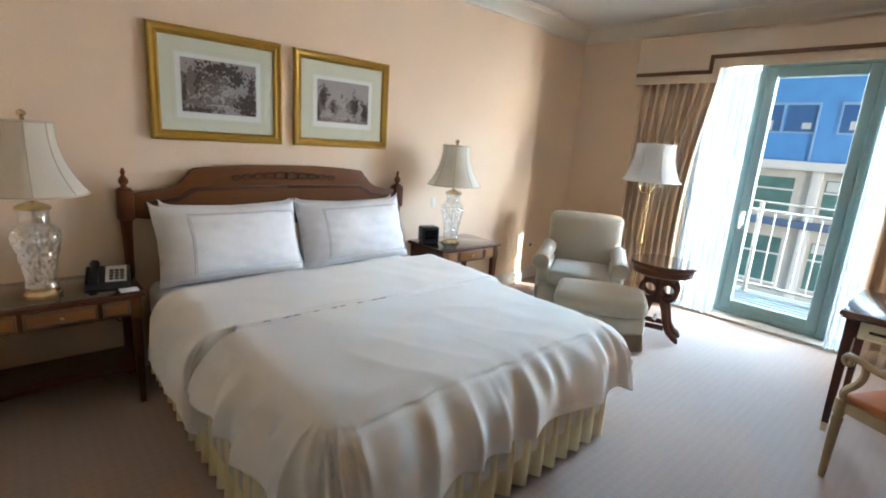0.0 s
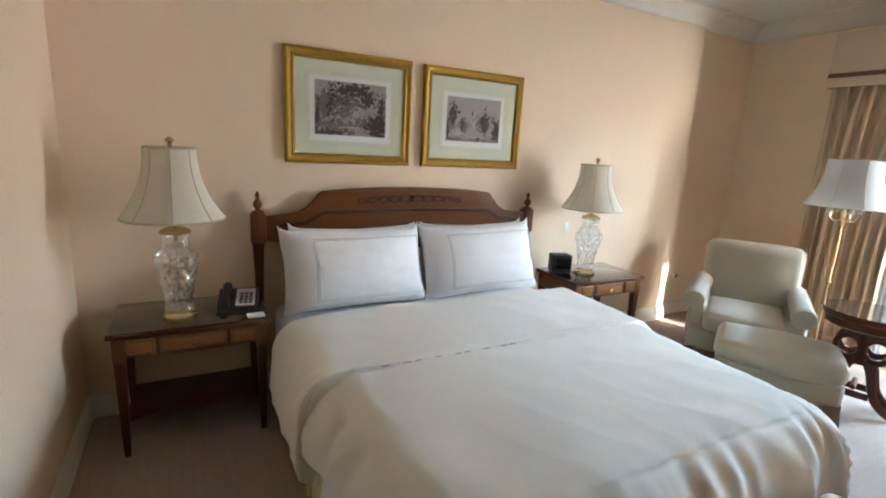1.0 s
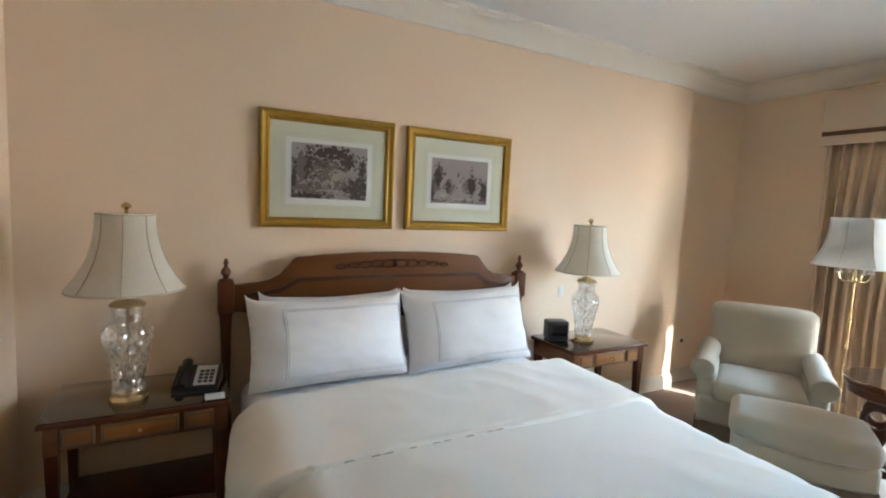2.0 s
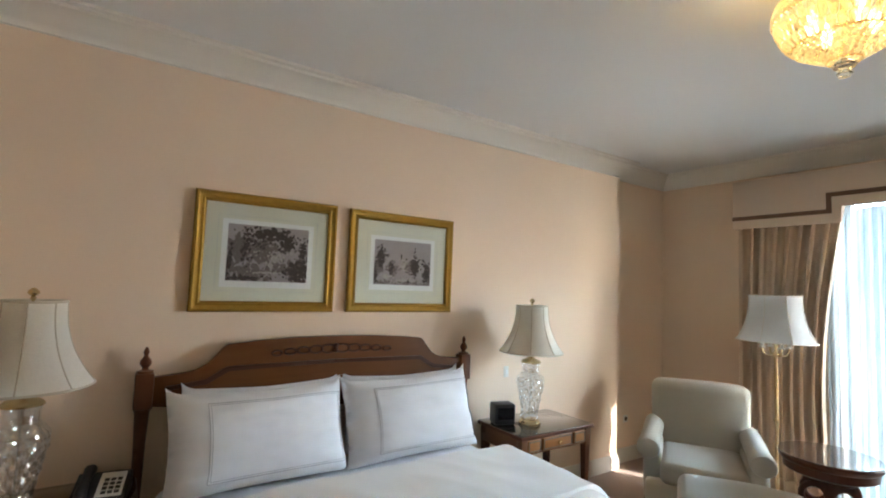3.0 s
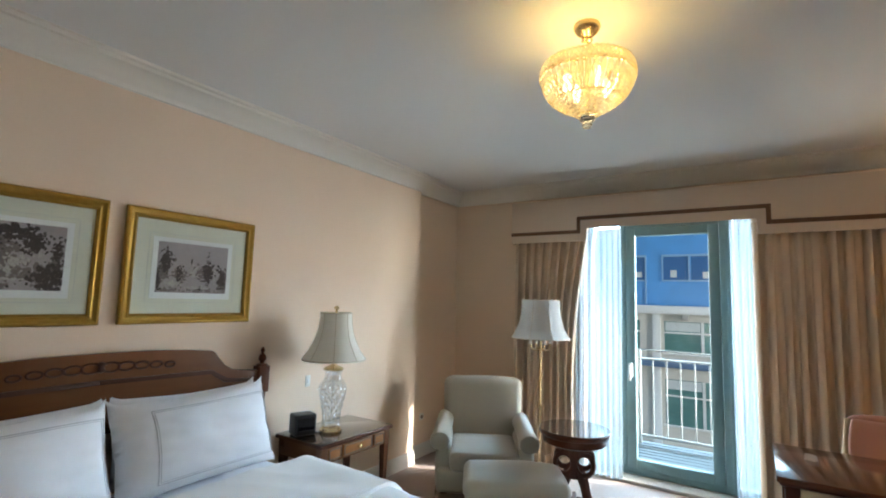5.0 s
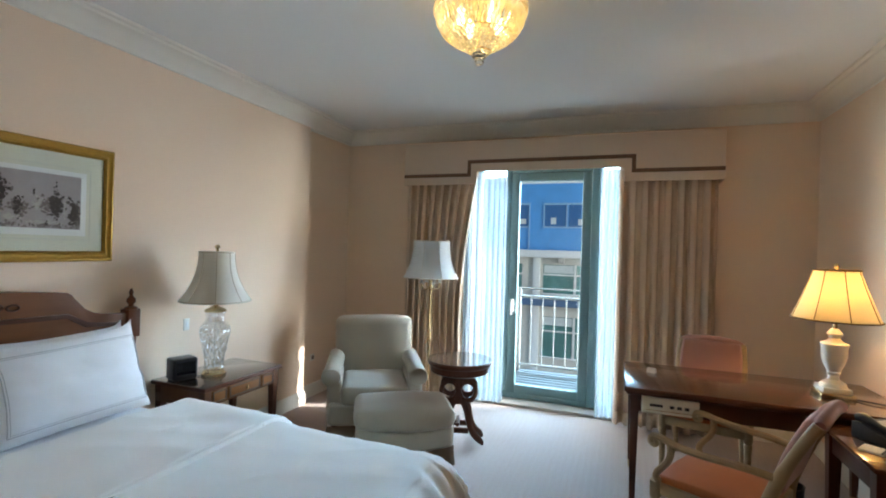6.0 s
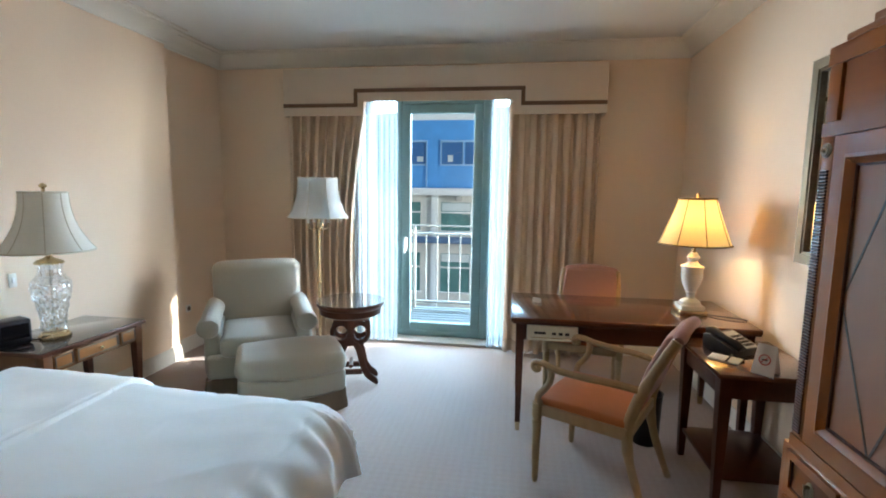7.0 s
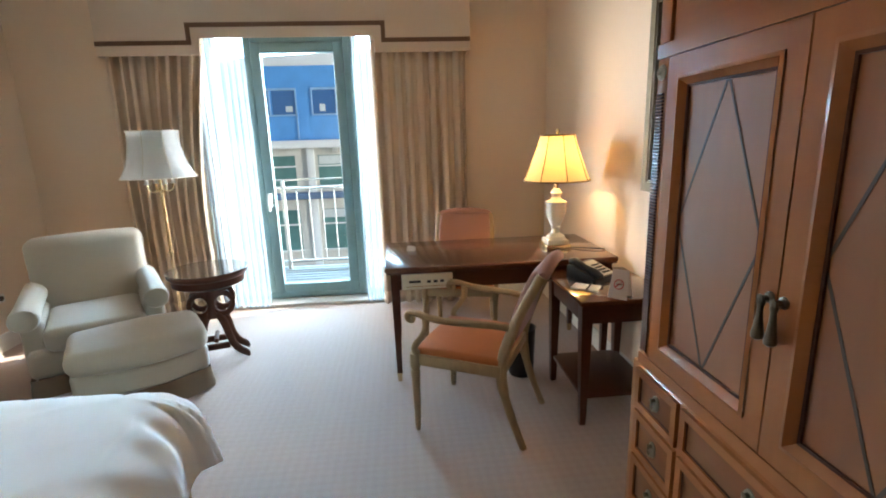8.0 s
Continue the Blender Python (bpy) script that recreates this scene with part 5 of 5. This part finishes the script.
for k in range(4):
    a = radians(45 + 90 * k)
    c, s = 0.10 * math.cos(a), 0.10 * math.sin(a)
    part("bulb", lathe(bmesh.new(), [(0.0, -0.33), (0.014, -0.325), (0.02, -0.29), (0.014, -0.255), (0.0, -0.235)], 10, (c, s, 0)), BULB, ch, "glowing candle bulb")
    lamp("chandelier_light", "POINT", (CH[0] + c, CH[1] + s, ZC - 0.225), 0.6, (1.0, 0.64, 0.18), 0.02)

# ---- desk chairs ----
dc = thing("desk_chair", "painted scroll-arm desk chair with a terracotta seat", "chair", pose(1.675, -3.415, 0, 0, 0, -28), "desk chairs")
for s in (-1, 1):
    leg = part("front_leg", lathe(bmesh.new(), [(0.012, 0), (0.016, 0.02), (0.022, 0.3), (0.026, 0.34), (0.02, 0.35), (0.027, 0.365), (0.027, 0.44)], 12, (s * 0.255, 0.235, 0)), PAINTED, dc)
    pts = bez((s * 0.225, -0.325, 0.0), (s * 0.22, -0.245, 0.2), (s * 0.225, -0.19, 0.34), (s * 0.225, -0.225, 0.48), 10) + bez((s * 0.225, -0.225, 0.48), (s * 0.225, -0.26, 0.62), (s * 0.225, -0.34, 0.78), (s * 0.21, -0.40, 0.885), 10)[1:]
    part("back_post", tube(bmesh.new(), pts, [0.018] * 3 + [0.021] * 3 + [0.027] * 9 + [0.024] * 6, 10), PAINTED, dc)
    scroll = [(s * 0.275, 0.235 + 0.028 * math.sin(a) * k, 0.638 + 0.028 * k * math.cos(a)) for a, k in ((i * 0.5, 1 - i / 16) for i in range(14))]
    arm_pts = [Vector(p) for p in bez((s * 0.222, -0.28, 0.62), (s * 0.27, -0.12, 0.66), (s * 0.285, 0.05, 0.62), (s * 0.28, 0.19, 0.663), 10)] + [Vector(p) for p in scroll]
    part("arm", tube(bmesh.new(), arm_pts, [0.018] * 11 + [0.017 - 0.0006 * i for i in range(14)], 8), PAINTED, dc)
    part("arm_support", tube(bmesh.new(), bez((s * 0.262, 0.215, 0.44), (s * 0.285, 0.27, 0.50), (s * 0.275, 0.13, 0.53), (s * 0.278, 0.16, 0.645), 10), 0.017, 8), PAINTED, dc)
bm = B(-0.255, 0.255, 0.222, 0.255, 0.375, 0.435, 0.008)
box(bm, -0.262, -0.235, -0.22, 0.23, 0.375, 0.435, 0.008), box(bm, 0.235, 0.262, -0.22, 0.23, 0.375, 0.435, 0.008), box(bm, -0.22, 0.22, -0.235, -0.205, 0.375, 0.435, 0.008)
part("seat_rail", bm, PAINTED, dc)
part("seat", soft(bmesh.new(), -0.25, 0.25, -0.22, 0.245, 0.41, 0.465, 0.022, 0.03, 12), ORANGE, dc, "terracotta upholstered seat")
backp = soft(bmesh.new(), -0.2, 0.2, -0.025, 0.03, 0.0, 0.355, 0.02, 0, 13)
part("backrest", skew(backp, lambda c: Vector((c.x * (0.86 + 0.35 * math.sin(math.pi * (c.z + 0.05) / 0.5) * 0.4 + 0.06), c.y - 0.255 - 0.08 * (c.z / 0.4) - 0.07 * (c.z / 0.4) ** 2, c.z + 0.545))), PINKC, dc, "rose upholstered back pad")
top = [(-0.212 + 0.424 * i / 12, -0.405, 0.885 + 0.025 * math.sin(math.pi * i / 12)) for i in range(13)]
part("top_roll", tube(bmesh.new(), top, [0.02] + [0.03] * 11 + [0.02], 12), PINKC, dc, "rolled rose cloth top edge")
part("lower_rail", tube(bmesh.new(), [(-0.215, -0.255, 0.545), (0, -0.25, 0.54), (0.215, -0.255, 0.545)], 0.015, 8), PAINTED, dc)
tagged(copy_thing(dc, pose(2.84, -3.50, 0, 0, 0, 78)), "painted scroll-arm chair with a rose back, behind the desk")

# ---- small things ----
def telephone(m, label, screen):
    t = thing("telephone", label, "telephone", m)
    bm = bmesh.new()
    yz = [(-0.10, 0.0), (0.10, 0.0), (0.10, 0.075), (0.07, 0.085), (-0.095, 0.03)]
    yz_plate(bm, yz, -0.10, 0.10, 0.005)
    part("body", bm, BLACKP, t)
    tilt = math.degrees(math.atan2(0.055, 0.165))
    pad = part("keypad", B(-0.01, 0.085, -0.075, 0.075, 0, 0.003), GREYP, t, "pale key panel")
    pad.matrix_local = pose(0.0, -0.015, 0.0585, tilt)
    for i in range(3):
        for j in range(4):
            part("key", B(0.008 + i * 0.024, 0.026 + i * 0.024, -0.06 + j * 0.026, -0.044 + j * 0.026, 0.003, 0.006), BLACKP, pad)
    hs = part("handset", tube(bmesh.new(), [(-0.06, -0.10, 0.036), (-0.06, -0.07, 0.055), (-0.06, 0.0, 0.075), (-0.06, 0.07, 0.098), (-0.06, 0.10, 0.09)], [0.022, 0.024, 0.016, 0.024, 0.022], 10), BLACKP, t)
    return t


telephone(pose(-1.035, -0.27, 0.65, 0, 0, -10), "black desk telephone with a pale key panel, on the bedside table", 1)
telephone(pose(1.83, -4.12, 0.70, 0, 0, -58), "black desk telephone on the side table beside a notepad", 2)
solid("card", B(-1.01, -0.925, -0.475, -0.40, 0.6505, 0.653), PAPER, "small white card lying on the bedside table", "card")
clock = thing("alarm_clock", "small black cube alarm clock on the bedside table", "clock", pose(1.31, -0.19, 0.65, 0, 0, -18))
clock.scale = (1.1, 1.1, 1.15)
part("case", B(-0.07, 0.07, -0.055, 0.055, 0.004, 0.125, 0.012, 3), BLACKP, clock)
part("face", B(-0.055, 0.055, -0.058, -0.054, 0.035, 0.105), mat("dark_clock_glass", (0.006, 0.006, 0.008), 0.08, bump=0), clock)
part("foot", B(-0.06, 0.06, -0.045, 0.045, 0, 0.005), BLACKP, clock)
solid("lamp_cord", tube(bmesh.new(), bez((1.40, -0.12, 0.655), (1.42, -0.2, 0.66), (1.36, -0.28, 0.655), (1.43, -0.31, 0.658), 12), 0.003, 6), BLACKP, "thin black cord beside the clock", "cord")
pad = thing("notepad", "white hotel notepad with a pen on the side table", "notepad", pose(1.66, -4.02, 0.70, 0, 0, -35))
part("pages", B(-0.05, 0.05, -0.07, 0.07, 0, 0.008), PAPER, pad)
solid("pen", tube(bmesh.new(), [(1.60, -4.00, 0.714), (1.70, -4.07, 0.714)], 0.0045, 8), BLACKP, "black ballpoint pen lying on the notepad", "pen")

sign = thing("tent_card", "white folded no-smoking card standing on the side table", "sign", pose(1.49, -4.13, 0.70, 0, 0, 44))
sign.scale = (0.88, 0.88, 0.9)
for s in (-1, 1):
    bm = bmesh.new()
    q = [bm.verts.new(p) for p in ((0.055, s * 0.045, 0), (-0.055, s * 0.045, 0), (-0.045, s * 0.002, 0.155), (0.045, s * 0.002, 0.155))]
    f = bm.faces.new(q)
    r = bmesh.ops.extrude_face_region(bm, geom=[f])
    for v in r["geom"]:
        if isinstance(v, bmesh.types.BMVert):
            v.co.y -= s * 0.0012
    part("leaf", bm, PAPER, sign)
RED = mat("red_print", (0.6, 0.03, 0.03), 0.7, bump=0)
tilt = Matrix.Translation((0, 0.0245, 0.078)) @ Matrix.Rotation(math.atan2(0.043, 0.155), 4, "X")
for kind_ in (0, 1, 2):
    bm = bmesh.new()
    if kind_ == 0:
        tube(bm, [(0.026 * math.cos(2 * math.pi * i / 28), 0.0015, 0.026 * math.sin(2 * math.pi * i / 28)) for i in range(29)], 0.0026, 6, False)
    elif kind_ == 1:
        tube(bm, [(-0.018, 0.0015, 0.018), (0.018, 0.0015, -0.018)], 0.0024, 6)
    else:
        box(bm, -0.016, 0.014, 0.0003, 0.0018, -0.003, 0.003)
    part(("ring", "slash", "cigarette")[kind_], bm, BLACKP if kind_ == 2 else RED, sign).matrix_local = tilt

note = thing("folded_note", "small white folded note standing on the desk", "note", pose(2.50, -3.11, DH, 0, 0, 60))
for s in (-1, 1):
    bm = B(-0.03, 0.03, -0.0006, 0.0006, 0, 0.036)
    bmesh.ops.transform(bm, matrix=pose(0, s * 0.014, 0, s * 21), verts=bm.verts[:])
    part("leaf", bm, PAPER, note)

outlet = thing("wall_socket", "small brass wall socket low on the recessed wall", "socket", pose(3.12, REC, 0.40))
part("plate", B(-0.035, 0.035, -0.008, 0, -0.035, 0.035, 0.003), TRIM, outlet)
part("insert", lathe_y(bmesh.new(), [(0.022, 0), (0.02, 0.006), (0.0, 0.006)], (0, -0.007, 0)), mat("brown_socket", (0.1, 0.06, 0.03), 0.4), outlet)
sw = thing("light_switch", "white wall switch above the bedside table", "switch", pose(1.50, 0, 0.97))
part("plate", B(-0.024, 0.024, -0.007, 0, -0.042, 0.042, 0.003), TRIM, sw)
part("rocker", B(-0.008, 0.008, -0.012, -0.007, -0.016, 0.016, 0.002), PAPER, sw)
bin_ = thing("waste_bin", "black waste bin on the carpet under the desk", "bin", pose(2.10, -3.78, 0))
part("body", lathe(bmesh.new(), [(0.0, 0.006), (0.075, 0.0), (0.08, 0.01), (0.09, 0.31), (0.094, 0.32), (0.086, 0.32), (0.075, 0.02), (0.0, 0.015)], 28), BLACKP, bin_)

# ---- balcony and street ----
solid("balcony_floor", B(DX + 0.13, 5.15, -4.2, -0.4, -0.16, 0.02), STONE, "pale concrete balcony slab", "balcony floor", "structure")
# added out-of-view slab; its outer edge keeps sun off the sheers' upper part
solid("unseen_shading_slab", B(DX + 0.13, 4.71, -4.2, -0.4, 2.62, 2.8), STONE, "unseen pale concrete slab over the balcony, added to shade the upper sheers", "balcony slab", "structure")
deck = thing("balcony_decking", "grey-blue slatted balcony decking", "decking", kind="structure")
SLATM = mat("weathered_blue_grey_slat", (0.06, 0.08, 0.09), 0.7, grain=20, vary=0.15)
me = mesh("slat", B(-0.045, 0.045, -1.2, 1.2, 0, 0.025, 0.004, 1), SLATM)
for k in range(10):
    o = new("slat", me)
    o.parent = deck
    o.location = (4.10 + k * 0.105, -2.3, 0.022)
rail = thing("balcony_railing", "white painted metal balcony railing", "railing")
RX = 4.98
WHITEP = mat("white_metal_paint", (0.82, 0.83, 0.82), 0.4, grain=40, vary=0.04, bump=0.02)
# white rail coloured mid-grey so it does not come out too bright
RAILP = mat("darkened_rail_paint", (0.3, 0.32, 0.32), 0.45, grain=40, vary=0.08, bump=0.03)
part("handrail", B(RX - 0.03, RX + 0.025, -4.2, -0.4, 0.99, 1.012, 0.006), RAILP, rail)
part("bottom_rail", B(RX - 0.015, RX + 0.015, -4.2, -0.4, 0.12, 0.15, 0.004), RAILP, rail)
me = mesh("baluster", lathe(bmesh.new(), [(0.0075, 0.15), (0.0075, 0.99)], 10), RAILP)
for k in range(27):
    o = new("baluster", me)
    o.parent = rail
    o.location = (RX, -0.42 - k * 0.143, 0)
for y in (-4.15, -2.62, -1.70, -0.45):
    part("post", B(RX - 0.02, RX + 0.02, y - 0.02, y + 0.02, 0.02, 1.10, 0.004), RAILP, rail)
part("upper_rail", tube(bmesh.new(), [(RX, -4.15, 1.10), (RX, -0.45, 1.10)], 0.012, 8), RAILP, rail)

solid("ground", B(-60, 400, -300, 300, -10.4, -10.0), mat("asphalt", (0.05, 0.05, 0.052), 0.9, grain=8, vary=0.15), "grey street far below the balcony", "street", "structure")
FX = 16.0
BLUE = mat("blue_glazed_panel", (0.12, 0.4, 0.86), 0.3, grain=3, vary=0.15, bump=0.02)
BLUEL = mat("pale_blue_mullion", (0.3, 0.5, 0.75), 0.4, grain=10, vary=0.08)
FAC = mat("pale_facade_stone", (0.72, 0.7, 0.64), 0.8, grain=6, vary=0.1, bump=0.1)
PANE = mat("dark_green_glass", (0.2, 0.42, 0.4), 0.1, grain=2, vary=0.4, bump=0.0)
BLIND = mat("pale_window_blind", (0.75, 0.8, 0.8), 0.6, grain=9, vary=0.15)
bld = thing("office_building", "pale stone building with blue glazed upper storeys across the street", "building")
part("wall", B(FX, FX + 10, -26, 22, -10, 1.36), FAC, bld)
part("cornice", B(FX - 0.45, FX, -26, 22, 1.36, 1.62, 0.03), WHITEP, bld, "white projecting cornice")
part("upper_storey", B(FX - 0.1, FX + 10, -26, 22, 1.62, 3.95), BLUE, bld, "blue glazed upper storey")
part("roof", B(FX - 0.15, FX + 10, -26, 22, 3.95, 4.3), WHITEP, bld, "white roof edge")
bay = 2.95
UPANE = mat("deep_blue_glass", (0.05, 0.16, 0.4), 0.08, bump=0)
for k in range(-7, 7):
    y = -0.28 - bay * k
    w = part("window", B(FX - 0.16, FX - 0.1, y - 2.5, y - 0.02, 2.40, 2.45), BLUEL, bld)
    part("frame", B(FX - 0.16, FX - 0.1, y - 2.5, y - 0.02, 3.2, 3.27), BLUEL, w)
    for my in (2.5, 1.66, 0.84, 0.06):
        part("mullion", B(FX - 0.16, FX - 0.1, y - my, y - my + 0.045, 1.64 if my == 2.5 else 2.45, 3.2), BLUEL, w)
    for n, my in enumerate((2.455, 1.615, 0.795)):
        part("pane", B(FX - 0.12, FX - 0.101, y - my, y - my + 0.735, 2.45, 3.2), UPANE, w)
        part("lit_blind", B(FX - 0.13, FX - 0.12, y - my + 0.1 + 0.12 * n, y - my + 0.32 + 0.1 * n, 2.47 + 0.03 * ((k + n) % 3), 2.66 + 0.05 * ((k * 2 + n) % 3)), BLIND, w)
    for z0, z1 in ((0.12, 1.12), (-2.1, -0.7), (-4.6, -3.2), (-7.2, -5.8)):
        w = part("window", B(FX - 0.06, FX + 0.05, y - 2.3, y + 0.0, z0 - 0.06, z0, 0.01), WHITEP, bld)
        part("pane", B(FX - 0.012, FX - 0.004, y - 2.25, y - 0.05, z0, z1), PANE, w)
        part("mullion", B(FX - 0.05, FX - 0.012, y - 1.18, y - 1.10, z0, z1), WHITEP, w)
        part("transom", B(FX - 0.045, FX - 0.012, y - 2.25, y - 0.05, z0 + 0.62 * (z1 - z0), z0 + 0.62 * (z1 - z0) + 0.05), WHITEP, w)
        part("blind", B(FX - 0.02, FX - 0.013, y - 1.08, y - 0.08, z1 - 0.3, z1 - 0.02), BLIND, w)
    part("pier", B(FX - 0.12, FX, y + 0.06, y + 0.30, -10, 1.36, 0.01), WHITEP, bld)
    part("bracket", B(FX - 0.4, FX, y - 0.8, y - 0.6, 1.18, 1.36, 0.02), STONE, bld)
part("band", B(FX - 0.3, FX, -26, 22, -0.32, -0.1, 0.02), mat("blue_grey_band", (0.12, 0.2, 0.34), 0.5), bld, "blue-grey string course")

solid("lamp_cord", tube(bmesh.new(), bez((2.36, -4.17, 0.765), (2.30, -4.22, 0.768), (2.26, -4.3, 0.775), (2.24, -4.375, 0.766), 10), 0.004, 6), BLACKP, "black lamp cord lying on the desk", "cord")
solid("lamp_cord", tube(bmesh.new(), bez((-1.12, -0.012, 0.60), (-1.14, -0.015, 0.45), (-1.0, -0.012, 0.36), (-0.93, -0.012, 0.30), 10), 0.004, 6), BLACKP, "thin cord hanging behind the bedside table", "cord")
for cx in (1.60, 1.68):
    solid("power_cord", tube(bmesh.new(), bez((cx, YD + 0.008, 0.66), (cx + 0.01, YD + 0.01, 0.5), (cx - 0.02, YD + 0.01, 0.3), (cx + 0.01, YD + 0.01, 0.16), 10), 0.005, 6), PAPER, "pale power cord hanging down the wall", "cord")
